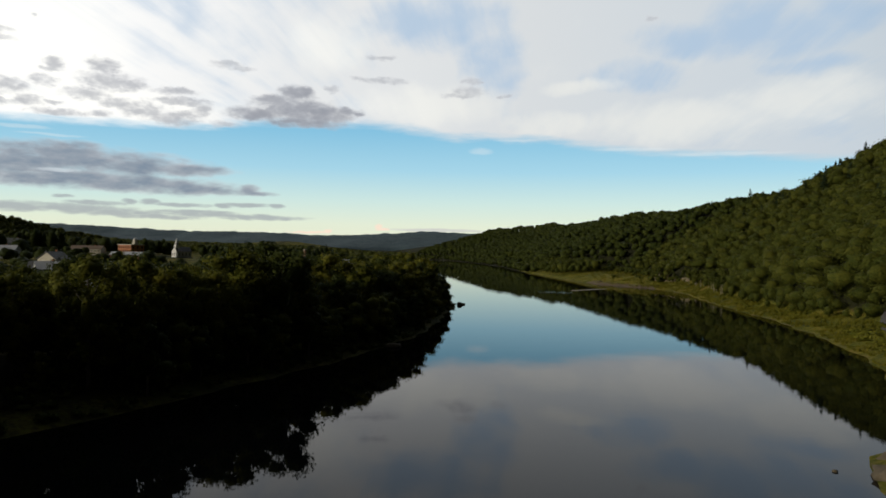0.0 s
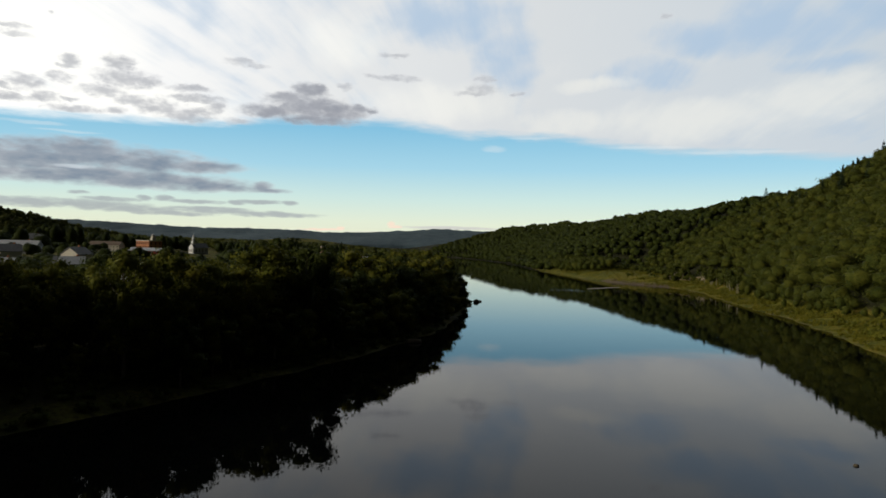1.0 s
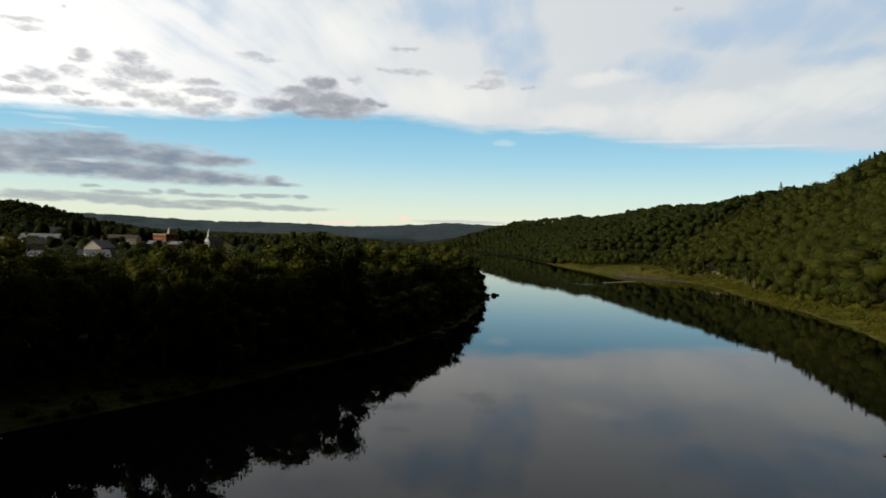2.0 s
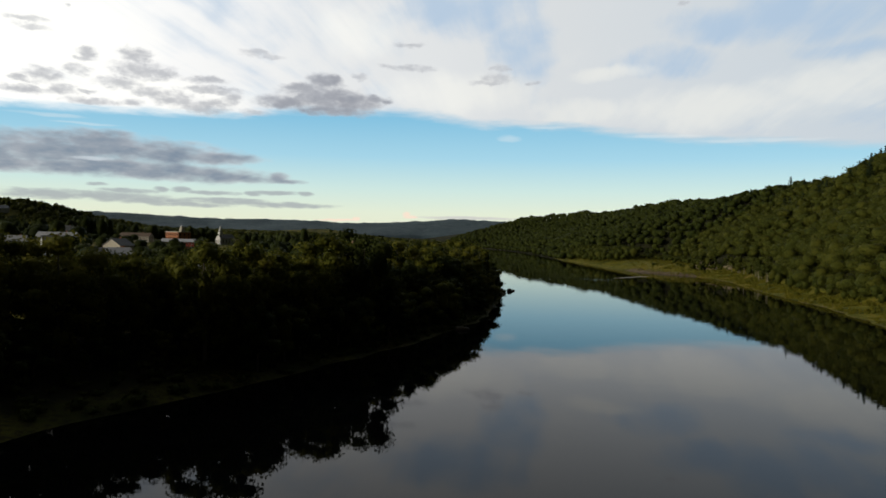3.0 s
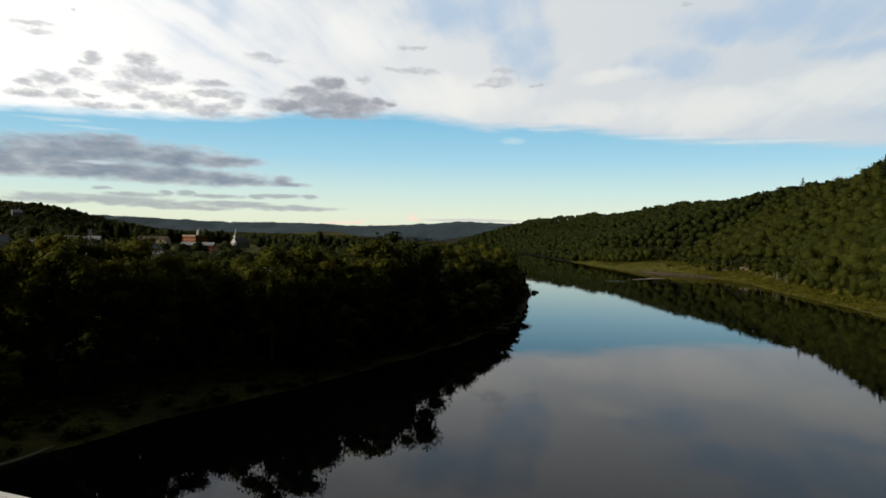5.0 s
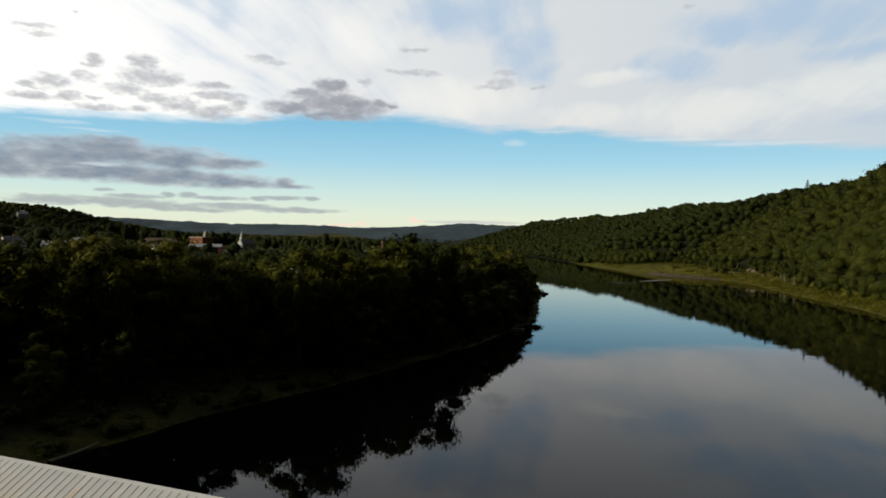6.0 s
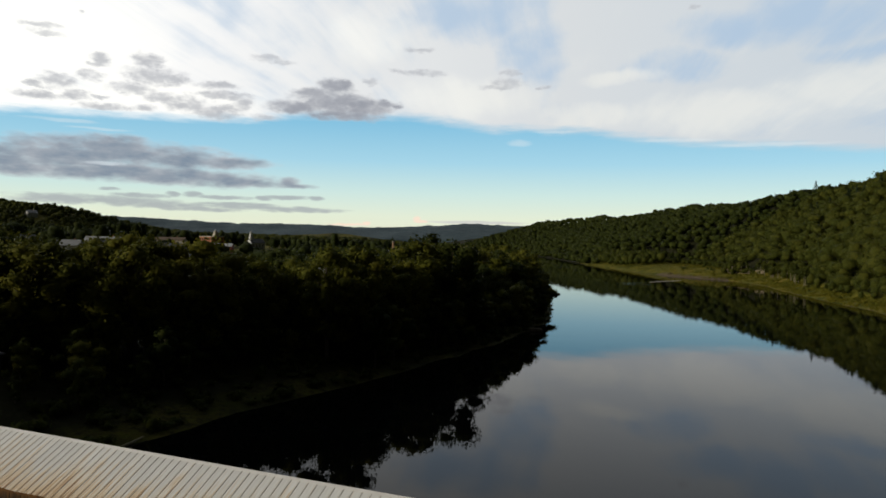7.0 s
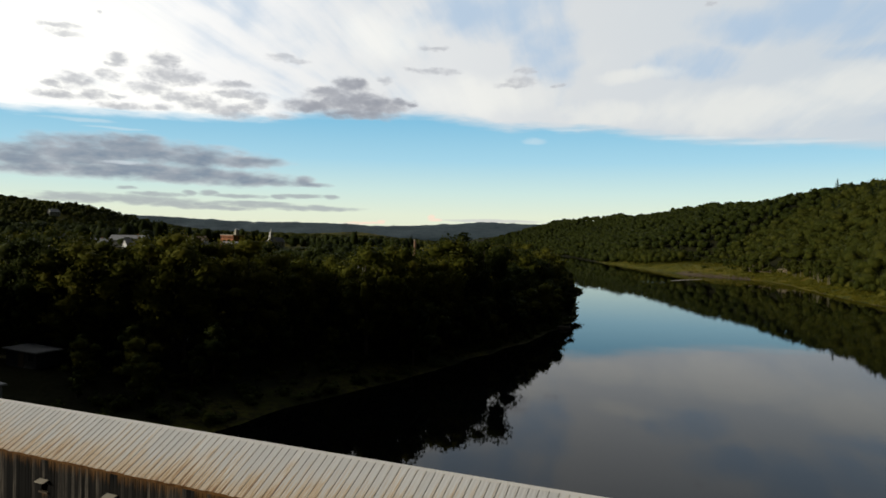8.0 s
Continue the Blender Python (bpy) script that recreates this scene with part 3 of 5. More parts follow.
def holder(name, m, label, category, group="", kind=""):
    ob = new(name)
    ob.empty_display_size = 0.5
    ob.matrix_world = m
    return tagged(ob, label, category, group, kind)


def structure(name, me, label, category=""):
    return tagged(new(name, me), label, category, kind="structure")


# ---------------------------------------------------------------- ground, water, far ridges
def graded(lo, fine_lo, fine_hi, hi, size, grow=1.12):
    mid = list(np.arange(fine_lo, fine_hi + size / 2, size))
    for end, sign in ((hi, 1), (lo, -1)):
        s, p, run = size, mid[-1] if sign > 0 else mid[0], []
        while (end - p) * sign > 0:
            s *= grow
            p += sign * s
            run.append(p)
        mid = mid + run if sign > 0 else run[::-1] + mid
    return np.array(mid)


def grid_mesh(name, xs, ys, z, mat):
    nx, ny = len(xs), len(ys)
    gx, gy = np.meshgrid(xs, ys)
    v = np.stack([gx.ravel(), gy.ravel(), z.ravel()], 1)
    i = (np.arange(ny - 1)[:, None] * nx + np.arange(nx - 1)[None]).ravel()
    t = np.concatenate([np.stack([i, i + 1, i + nx + 1], 1), np.stack([i, i + nx + 1, i + nx], 1)])
    me = np_mesh(name, v, t, None, mat)
    me.polygons.foreach_set("use_smooth", np.ones(len(t), bool))
    return me


def build_ground():
    xs = graded(-4700, -330, 420, 4700, 5.0)
    ys = graded(-2500, -80, 760, 4800, 5.0, 1.06)
    gx, gy = np.meshgrid(xs, ys)
    z = land(gx, gy)
    sl, sr = shore_left(gy) - gx, gx - shore_right(gy)
    z = z + np.where((sl > 2) | (sr > 2), 0.18 * waves(gx, gy, 21, 13), 0)
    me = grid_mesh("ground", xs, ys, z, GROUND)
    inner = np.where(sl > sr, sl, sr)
    # even the open left shore is mostly floor colour, painted as if shaded
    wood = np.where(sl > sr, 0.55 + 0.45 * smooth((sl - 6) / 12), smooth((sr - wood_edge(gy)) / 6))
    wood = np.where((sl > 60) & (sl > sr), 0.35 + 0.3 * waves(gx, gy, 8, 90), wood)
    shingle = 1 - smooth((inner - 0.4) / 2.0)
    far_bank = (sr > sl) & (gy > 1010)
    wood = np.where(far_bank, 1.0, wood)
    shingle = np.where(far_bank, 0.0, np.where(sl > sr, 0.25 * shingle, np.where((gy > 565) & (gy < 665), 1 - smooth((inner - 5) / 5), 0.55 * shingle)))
    for name, values in (("woodland_shade", wood), ("shingle", shingle)):
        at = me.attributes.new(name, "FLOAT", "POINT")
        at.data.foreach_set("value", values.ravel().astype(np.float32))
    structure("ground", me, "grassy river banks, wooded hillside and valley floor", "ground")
    wx, wy = np.linspace(-420, 320, 12), np.linspace(-1500, 2450, 40)
    structure("water", grid_mesh("water", wx, wy, np.zeros((40, 12)), WATER), "calm dark river mirroring the evening sky", "river")


def build_far_ridges():
    """Two wooded ridges far up the valley, with haze put into their colour."""
    rows = [("backdrop", 4250, [-4600, -2900, -2360, -2100, -1880, -1460, -1200, -914, -720, -520, -367, -230, -110, 20, 148, 300, 700, 1500, 3000, 4600],
             [150, 142, 136, 130, 122, 104, 109, 104, 94, 100, 111, 118, 131, 126, 121, 125, 140, 150, 150, 150], 420, 1),
            ("backdrop", 3050, [-3800, -2000, -1500, -1100, -700, -420, -150, 60, 260, 600, 1400, 3000],
             [60, 66, 72, 58, 66, 60, 76, 70, 84, 92, 110, 120], 330, 2)]
    for name, y0, kx, kz, depth, seed in rows:
        xs = np.arange(-4600, 4601, 20.0)
        ts = np.linspace(-1, 1, 25)
        gx, gt = np.meshgrid(xs, ts)
        gy = y0 + gt * depth + 60 * waves(gx, gx * 0, seed, 700)
        crest = np.interp(gx, kx, kz) + 3.0 * waves(gx, gy, seed + 30, 120) + 2.2 * waves(gx, gy, seed + 50, 37)
        z = crest * (1 - np.abs(gt) ** 1.7) + 20
        z = z + 3.0 * waves(gx, gy, seed + 70, 60, 2) * (1 - np.abs(gt)) - 22 * (np.abs(gt) > 0.99) - 20 * (1 - np.abs(gt) ** 1.7)
        n, k = len(xs), len(ts)
        v = np.stack([gx.ravel(), gy.ravel(), z.ravel()], 1)
        i = (np.arange(k - 1)[:, None] * n + np.arange(n - 1)[None]).ravel()
        t = np.concatenate([np.stack([i, i + 1, i + n + 1], 1), np.stack([i, i + n + 1, i + n], 1)])
        structure(name, np_mesh(name, v, t, None, FAR), "distant wooded ridge, blue haze in its colour, at the end of the valley", "hills")


# ---------------------------------------------------------------- trees
def leaves(rng, p, nrm, bulge, leaf, soften=0.5):
    """Small leaf sprays at places p that face along nrm and round off along bulge: arrays of places, triangles and normals."""
    n = len(p)
    side = np.cross(nrm, rng.normal(0, 1, (n, 3)))
    side /= np.linalg.norm(side, axis=1, keepdims=True)
    other = np.cross(nrm, side)
    s = leaf * rng.uniform(0.5, 1.3, (n, 1))
    v = np.stack([p + side * s, p + other * s * 0.7, p - side * s, p - other * s * 0.7], 1).reshape(-1, 3)
    m = np.arange(n) * 4
    soft = soften * bulge + (1 - soften) * nrm
    soft /= np.linalg.norm(soft, axis=1, keepdims=True) + 1e-6
    return v, np.concatenate([np.stack([m, m + 1, m + 2], 1), np.stack([m, m + 2, m + 3], 1)]), np.repeat(soft, 4, axis=0)


def joined(pieces):
    vs, ts, n = [], [], 0
    for piece in pieces:
        vs.append(piece[0])
        ts.append(piece[1] + n)
        n += len(piece[0])
    if len(pieces[0]) == 3:
        return np.concatenate(vs), np.concatenate(ts), np.concatenate([piece[2] for piece in pieces])
    return np.concatenate(vs), np.concatenate(ts)


def lump(rng, level, radii, centre, rough=0.22):
    bm = bmesh.new()
    bmesh.ops.create_icosphere(bm, subdivisions=level, radius=1)
    v = np.array([q.co[:] for q in bm.verts])
    t = np.array([[q.index for q in f.verts] for f in bm.faces])
    bm.free()
    v = v * (1 + rng.normal(0, rough, (len(v), 1)))
    return v * radii + centre, t


def lobed(rng, level, radii, centre, knobs=9, swell=0.34, rough=0.05):
    """A rounded mass of foliage with knobs all over it."""
    v, t = lump(rng, level, np.ones(3), np.zeros(3), 0.0)
    ways = rng.normal(0, 1, (knobs, 3)) + np.array([0, 0, 0.35])
    ways /= np.linalg.norm(ways, axis=1, keepdims=True)
    near = v @ ways.T
    r = 0.80 + swell * np.max(np.exp((near - 1) / 0.12) * rng.uniform(0.6, 1.2, knobs), axis=1) + rng.normal(0, rough, len(v))
    return v * r[:, None] * radii + centre, t


def crown(rng, height, width, base, masses, count, leaf, core=0.8, knobs=9, lean=0.5, level=1, loose=(0.80, 1.10), soften=0.5, swell=0.36):
    """A broad-leaved crown: piled masses thickly set with small leaf sprays, uneven in outline and with gaps between the masses."""
    mid, half = (base + height) / 2, (height - base) / 2
    spots = []
    if masses == 1:
        spots.append((np.array([0, 0, mid]), np.array([width, width, half])))
    else:
        for k in range(masses):
            h = -0.78 + 1.6 * (k + rng.uniform(0, 0.7)) / masses
            a = k * 2.4 + rng.uniform(-0.6, 0.6)
            ring = math.sqrt(max(0.05, 1 - (h - 0.05) ** 2))
            r = width * ring * rng.uniform(0.40, 0.72) * (k < masses - 1)
            size = width * rng.uniform(0.30, 0.50)
            spots.append((np.array([math.cos(a) * r, math.sin(a) * r, mid + h * half]), np.array([size, size, size * rng.uniform(0.6, 0.9)])))
        spots.append((np.array([0, 0, mid]), np.array([width * 0.42, width * 0.42, half * 0.7])))
    pieces = []
    total = sum(s[0] ** 2 for _, s in spots)
    heart = np.array([0, 0, mid - 0.25 * half])
    for c, size in spots:
        v, t = lobed(rng, level, size, np.zeros(3), knobs, swell)
        if core:
            way = v / size
            pieces.append((v * core + c, t, way / np.linalg.norm(way, axis=1, keepdims=True)))
        n = max(4, int(count * size[0] ** 2 / total))
        pick = t[rng.integers(len(t), size=n)]
        w = rng.dirichlet((1, 1, 1), n)[:, :, None]
        q = (v[pick] * w).sum(1)
        way = q / size
        way /= np.linalg.norm(way, axis=1, keepdims=True)
        p = c + q * rng.uniform(*loose, (n, 1)) + rng.normal(0, 0.35 * leaf, (n, 3))
        nrm = way + rng.normal(0, lean, (n, 3))
        nrm /= np.linalg.norm(nrm, axis=1, keepdims=True)
        out = (p - heart) / np.array([width, width, half])
        out /= np.linalg.norm(out, axis=1, keepdims=True) + 1e-6
        pieces.append(leaves(rng, p, nrm, 0.6 * way + 0.4 * out, leaf, soften))
    return joined(pieces)


def conifer(rng, height, width, tiers, count, leaf):
    v, t = tube([(0, 0, 0), (0, 0, 0.6 * height), (0, 0, 1.02 * height)], [0.35, 0.3, 0.08], 5)
    way = v * np.array([1, 1, 0])
    pieces = [(v, t, way / np.linalg.norm(way, axis=1, keepdims=True))]
    for k in range(tiers):
        f = k / tiers
        r = width * (1 - f) ** 0.8 + 0.25
        for j in range(max(3, int(7 * (1 - f)) + 2)):
            a = j * 2.4 + k + rng.uniform(-0.3, 0.3)
            way = np.array([math.cos(a), math.sin(a), 0.45])
            c = np.array([way[0] * r * 0.6, way[1] * r * 0.6, height * (0.16 + 0.84 * f) - 0.1 * r])
            p = c + rng.normal(0, 1, (count, 3)) * np.array([r * 0.33, r * 0.33, height * 0.022])
            nrm = way + rng.normal(0, 0.5, (count, 3))
            nrm /= np.linalg.norm(nrm, axis=1, keepdims=True)
            pieces.append(leaves(rng, p, nrm, np.repeat(way[None], count, 0), leaf))
    return joined(pieces)


def tube(points, radii, sides=6):
    vs, ts = [], []
    for k, (p, r) in enumerate(zip(points, radii)):
        for j in range(sides):
            a = 2 * math.pi * j / sides
            vs.append((p[0] + r * math.cos(a), p[1] + r * math.sin(a), p[2]))
    for k in range(len(points) - 1):
        for j in range(sides):
            a, b = k * sides + j, k * sides + (j + 1) % sides
            ts += [(a, b, b + sides), (a, b + sides, a + sides)]
    return np.array(vs), np.array(ts)


def trunk(rng, height, thick, limbs):
    lean = rng.normal(0, 0.03, 2) * height
    spine = [np.array([lean[0] * f * f, lean[1] * f * f, height * f - 0.4 * (f == 0)]) for f in (0, 0.03, 0.25, 0.5, 0.75, 0.93)]
    pieces = [tube(spine, [thick * 1.5, thick, thick * 0.85, thick * 0.6, thick * 0.35, 0.03])]
    for k in range(limbs):
        f, a = rng.uniform(0.25, 0.7), k * 2.4 + rng.uniform(-0.4, 0.4)
        root = np.array([lean[0] * f * f, lean[1] * f * f, height * f])
        run = height * rng.uniform(0.18, 0.3)
        tip = root + np.array([math.cos(a) * run, math.sin(a) * run, run * 0.85])
        bend = (root + tip) / 2 + np.array([0, 0, -0.08 * run])
        pieces.append(tube([root, bend, tip], [thick * 0.35, thick * 0.22, 0.03], 5))
    return joined(pieces)


def make_tree(name, seed, height, width, base, masses, count, leaf, leaf_mat, bark, label, category, group, level=1):
    rng = np.random.default_rng(seed)
    tree = holder(name, Matrix(), label, category, group)
    limbs = 7
    if name == "birch":
        limbs = 0
        for k in range(4):
            a, z = k * 1.7, height * (0.45 + 0.08 * k)
            tip = np.array([math.cos(a) * 1.6, math.sin(a) * 1.6, z + 2.0])
            vl, tl = tube([np.array([0, 0, z]), tip * np.array([0.5, 0.5, 1]) - np.array([0, 0, 1.1]), tip], [0.07, 0.05, 0.02], 5)
            new("limb", np_mesh("limb", vl, tl, None, bark)).parent = tree
    v, t = trunk(rng, height * 0.95, 0.017 * height + 0.03, limbs)
    stem = new("trunk", np_mesh("trunk", v, t, None, bark))
    tall = masses > 10
    body = crown(rng, height, width, base, masses, count, leaf, 0.6 if tall else 0.75, 11, 0.55, level, (0.62, 1.16) if tall else (0.74, 1.12), 0.4)
    top = new("crown", np_mesh("crown", *body, leaf_mat))
    stem.parent = top.parent = tree
    return tree


def plant(models, spots, rng):
    """Sets copies of the model trees at (x, y, height wanted); the models themselves take the first spots."""
    used = set()
    for x, y, h in spots:
        k = int(rng.integers(len(models)))
        model, size = models[k]
        s = h / size
        wide = s * rng.uniform(0.9, 1.25)
        z = float(land(x, y)) - 0.05
        m = Matrix.LocRotScale((x, y, z), Euler((0, 0, rng.uniform(0, 6.28))), None)
        if k in used:
            ob = copy_thing(model, m)
        else:
            used.add(k)
            ob = model
            ob.matrix_world = m
        ob.scale = (wide, wide, s)


def scatter(rng, templates, spots):
    """Many trees in one mesh: spots of x, y, scale of height, scale of width."""
    pieces = []
    for x, y, h, w in spots:
        v, t, nrm = templates[int(rng.integers(len(templates)))]
        a = rng.uniform(0, 6.28)
        c, s = math.cos(a), math.sin(a)
        q = np.stack([(v[:, 0] * c - v[:, 1] * s) * w, (v[:, 0] * s + v[:, 1] * c) * w, v[:, 2] * h], 1)
        bulge = np.stack([(nrm[:, 0] * c - nrm[:, 1] * s) / w, (nrm[:, 0] * s + nrm[:, 1] * c) / w, nrm[:, 2] / h], 1)
        bulge /= np.linalg.norm(bulge, axis=1, keepdims=True)
        pieces.append((q + np.array([x, y, float(land(x, y)) - 0.2]), t, bulge))
    return joined(pieces)


def stuff(name, mesh, label, category):
    return tagged(new(name, mesh), label, category, kind="stuff")


BRIDGE_TURN = -20.49
BRIDGE_FOOT = (-103.58, 41.95)

HOUSES = [
    # x, y, turn, width, depth, eaves, roof rise, wall, roof, label
    (-251, 592, 8, 26, 12, 6.0, 2.2, REDWALL, METALROOF, "low red building with a pale metal roof"),
    (-270, 362, 65, 9, 13, 6.5, 4.0, WHITE, SLATE, "white gabled house with a slate roof"),
    (-288, 478, 10, 24, 11, 5.5, 3.2, GREYWALL, METALROOF, "long grey building with a pale roof"),
    (-163, 305, 35, 9, 11, 5.5, 3.0, WHITE, METALROOF, "white house with a pale metal roof among trees"),
    (-172, 320, 20, 12, 9, 5.0, 2.6, GREYWALL, SLATE, "grey house with a slate roof among trees"),
    (-268, 399, 20, 12, 9, 5.5, 3.0, WHITE, METALROOF, "white house with a pale roof on the terrace"),
    (-400, 690, 25, 12, 16, 9.0, 5.0, GREYWALL, SLATE, "tall grey barn with a steep roof"),
    (-344, 717, 0, 30, 12, 6.5, 3.0, CREAM, BROWNROOF, "long cream building with a brown roof"),
    (-83, 594, 15, 26, 16, 9.0, 2.0, WHITE, METALROOF, "white mill building with a shallow metal roof"),
    (-112, 575, 5, 16, 12, 7.0, 3.0, WHITE, METALROOF, "white house beside the brick stack"),
    (-60, 352, 20, 14, 9, 4.4, 1.4, GREYWALL, METALROOF, "low grey shed behind the riverside trees"),
    (-236, 381, 40, 10, 12, 5.5, 3.5, WHITE, SLATE, "white house with a dark roof on the terrace"),
    (-178, 280, 15, 10, 8, 4.5, 2.6, WHITE, METALROOF, "small white house below the terrace"),
    (-194, 369, 70, 9, 12, 5.5, 3.4, CREAM, SLATE, "cream house with a slate roof on the terrace"),
    (-271, 326, 15, 13, 9, 5.0, 3.0, GREYWALL, METALROOF, "grey house with a pale gabled roof"),
    (-754, 1140, 55, 15, 11, 7.0, 4.0, WHITE, METALROOF, "large pale house on the wooded hill"),
]


def house(x, y, turn, w, d, eaves, rise, wall, roof, label):
    """A gabled house; the ridge runs along its width."""
    z = float(land(x, y)) - 0.3
    ob = holder("house", pose(x, y, z, 0, 0, turn), label, "house", "houses of the town")
    bm = prism([(-d / 2, 0), (d / 2, 0), (d / 2, eaves), (0, eaves + rise), (-d / 2, eaves)], -w / 2, w / 2)
    bmesh.ops.rotate(bm, verts=bm.verts, cent=(0, 0, 0), matrix=Matrix.Rotation(radians(90), 3, "Z"))
    part("wall", bm, wall, ob)
    o, k = 0.45, rise / (d / 2)
    for sign in (-1, 1):
        lower = eaves - o * k
        bm = prism([(0, eaves + rise + 0.03), (sign * (d / 2 + o), lower + 0.03), (sign * (d / 2 + o), lower + 0.25), (0, eaves + rise + 0.27)],
                   -w / 2 - o, w / 2 + o)
        bmesh.ops.rotate(bm, verts=bm.verts, cent=(0, 0, 0), matrix=Matrix.Rotation(radians(90), 3, "Z"))
        part("roof", bm, roof, ob)
    n = max(2, int(w / 3.2))
    for floor in range(max(1, int(eaves / 2.9))):
        for i in range(n):
            px, pz = -w / 2 + (i + 0.5) * w / n, 0.3 + 0.9 + 2.8 * floor
            win = part("window", boxes((px - 0.55, -d / 2 - 0.06, pz - 0.08, px + 0.55, -d / 2 + 0.02, pz + 1.6)), WHITE, ob, "white window frame")
            part("pane", boxes((px - 0.42, -d / 2 - 0.09, pz + 0.04, px + 0.42, -d / 2 - 0.05, pz + 1.48)), PANE, win)
        for side in (-1, 1):
            for q in (-0.25, 0.25):
                px, pz = q * d, 0.3 + 0.9 + 2.8 * floor
                a, b = side * (w / 2 - 0.02), side * (w / 2 + 0.06)
                win = part("window", boxes((min(a, b), px - 0.55, pz - 0.08, max(a, b), px + 0.55, pz + 1.6)), WHITE, ob, "white window frame")
                a, b = side * (w / 2 + 0.05), side * (w / 2 + 0.09)
                part("pane", boxes((min(a, b), px - 0.42, pz + 0.04, max(a, b), px + 0.42, pz + 1.48)), PANE, win)
    part("chimney", boxes((w * 0.2, 0.5, eaves + rise * 0.5, w * 0.2 + 0.8, 1.3, eaves + rise + 1.0), bevel=0.04), BRICK, ob, "brick chimney")
    return ob


def church(x, y, turn):
    z = float(land(x, y)) - 0.3
    ob = holder("church", pose(x, y, z, 0, 0, turn), "white wooden church with a dark roof and a steeple", "church")
    ob.scale = (0.95, 0.95, 0.93)
    w, d, e, r = 11.0, 18.0, 7.5, 4.6
    part("wall", prism([(-w / 2, 0), (w / 2, 0), (w / 2, e), (0, e + r), (-w / 2, e)], -d / 2, d / 2), WHITE, ob)
    for s in (-1, 1):
        part("roof", prism([(0, e + r + 0.03), (s * (w / 2 + 0.5), e - 0.38), (s * (w / 2 + 0.5), e - 0.12), (0, e + r + 0.3)], -d / 2 - 0.4, d / 2 + 0.4), SLATE, ob, "dark slate roof")
    for s in (-1, 1):
        for i in range(4):
            py = -d / 2 + 2.6 + i * 4.2
            a, b = s * (w / 2 - 0.02), s * (w / 2 + 0.06)
            part("window", boxes((min(a, b), py - 0.6, 2.2, max(a, b), py + 0.6, 5.8)), PANE, ob, "tall dark window")
    for px in (-3.2, 0, 3.2):
        part("window", boxes((px - 0.6, -d / 2 - 0.06, 2.4, px + 0.6, -d / 2 + 0.02, 5.6)), PANE, ob, "tall dark window")
    top = 19.5
    steeple = part("steeple", boxes((-1.9, -d / 2 + 0.4, e, 1.9, -d / 2 + 4.2, 14.2), (-2.1, -d / 2 + 0.2, 14.2, 2.1, -d / 2 + 4.4, 14.5),
                                    (-1.35, -d / 2 + 0.95, 14.5, 1.35, -d / 2 + 3.65, 17.2), (-1.55, -d / 2 + 0.75, 17.2, 1.55, -d / 2 + 3.85, 17.45), bevel=0.05), WHITE, ob, "white steeple")
    bm = bmesh.new()
    bmesh.ops.create_cone(bm, cap_ends=True, segments=8, radius1=1.35, radius2=0.05, depth=5.2, matrix=Matrix.Translation((0, -d / 2 + 2.3, top + 0.55)))
    part("spire", bm, WHITE, steeple, "pointed spire")
    for s in (-1, 1):
        part("louvre", boxes((s * 1.3 - 0.1, -d / 2 + 1.8, 15.0, s * 1.3 + 0.1, -d / 2 + 2.8, 16.8)), PANE, steeple)
    part("louvre", boxes((-0.5, -d / 2 + 0.88, 15.0, 0.5, -d / 2 + 1.0, 16.8)), PANE, steeple)


def town_hall(x, y, turn):
    z = float(land(x, y)) - 0.3
    ob = holder("town_hall", pose(x, y, z, 0, 0, turn), "orange brick hall with a flat roof and a small cupola", "hall")
    part("wall", boxes((-10, -7, 0, 10, 7, 11.5), bevel=0.05), BRICK, ob)
    part("cornice", boxes((-10.4, -7.4, 11.5, 10.4, 7.4, 12.3), bevel=0.08), CREAM, ob, "pale cornice")
    cup = part("cupola", boxes((4.2, -2, 12.3, 7.8, 2, 14.6), (4.6, -1.6, 14.6, 7.4, 1.6, 17.0), bevel=0.05), CREAM, ob, "cream cupola")
    bm = bmesh.new()
    bmesh.ops.create_cone(bm, cap_ends=True, segments=8, radius1=2.1, radius2=0.1, depth=2.0, matrix=Matrix.Translation((6, 0, 18.0)))
    part("cap", bm, METALROOF, cup)
    for f in range(3):
        for i in range(6):
            px, pz = -10 + (i + 0.5) * 20 / 6, 1.2 + 3.6 * f
            part("window", boxes((px - 0.7, -7.05, pz, px + 0.7, -6.97, pz + 2.1)), PANE, ob)
        for i in range(3):
            py, pz = -7 + (i + 0.5) * 14 / 3, 1.2 + 3.6 * f
            part("window", boxes((9.97, py - 0.7, pz, 10.05, py + 0.7, pz + 2.1)), PANE, ob)


def stack(x, y, top):
    z = float(land(x, y)) - 0.3
    ob = holder("chimney_stack", pose(x, y, z), "tall square brick chimney stack above the trees", "chimney")
    h = top - z
    bm = bmesh.new()
    bmesh.ops.create_cone(bm, cap_ends=True, segments=10, radius1=1.35, radius2=0.85, depth=h, matrix=Matrix.Translation((0, 0, h / 2)))
    part("shaft", bm, PALE_BRICK, ob)
    bm = bmesh.new()
    bmesh.ops.create_cone(bm, cap_ends=True, segments=10, radius1=1.05, radius2=1.1, depth=0.8, matrix=Matrix.Translation((0, 0, h - 0.1)))
    part("rim", bm, STONE, ob)


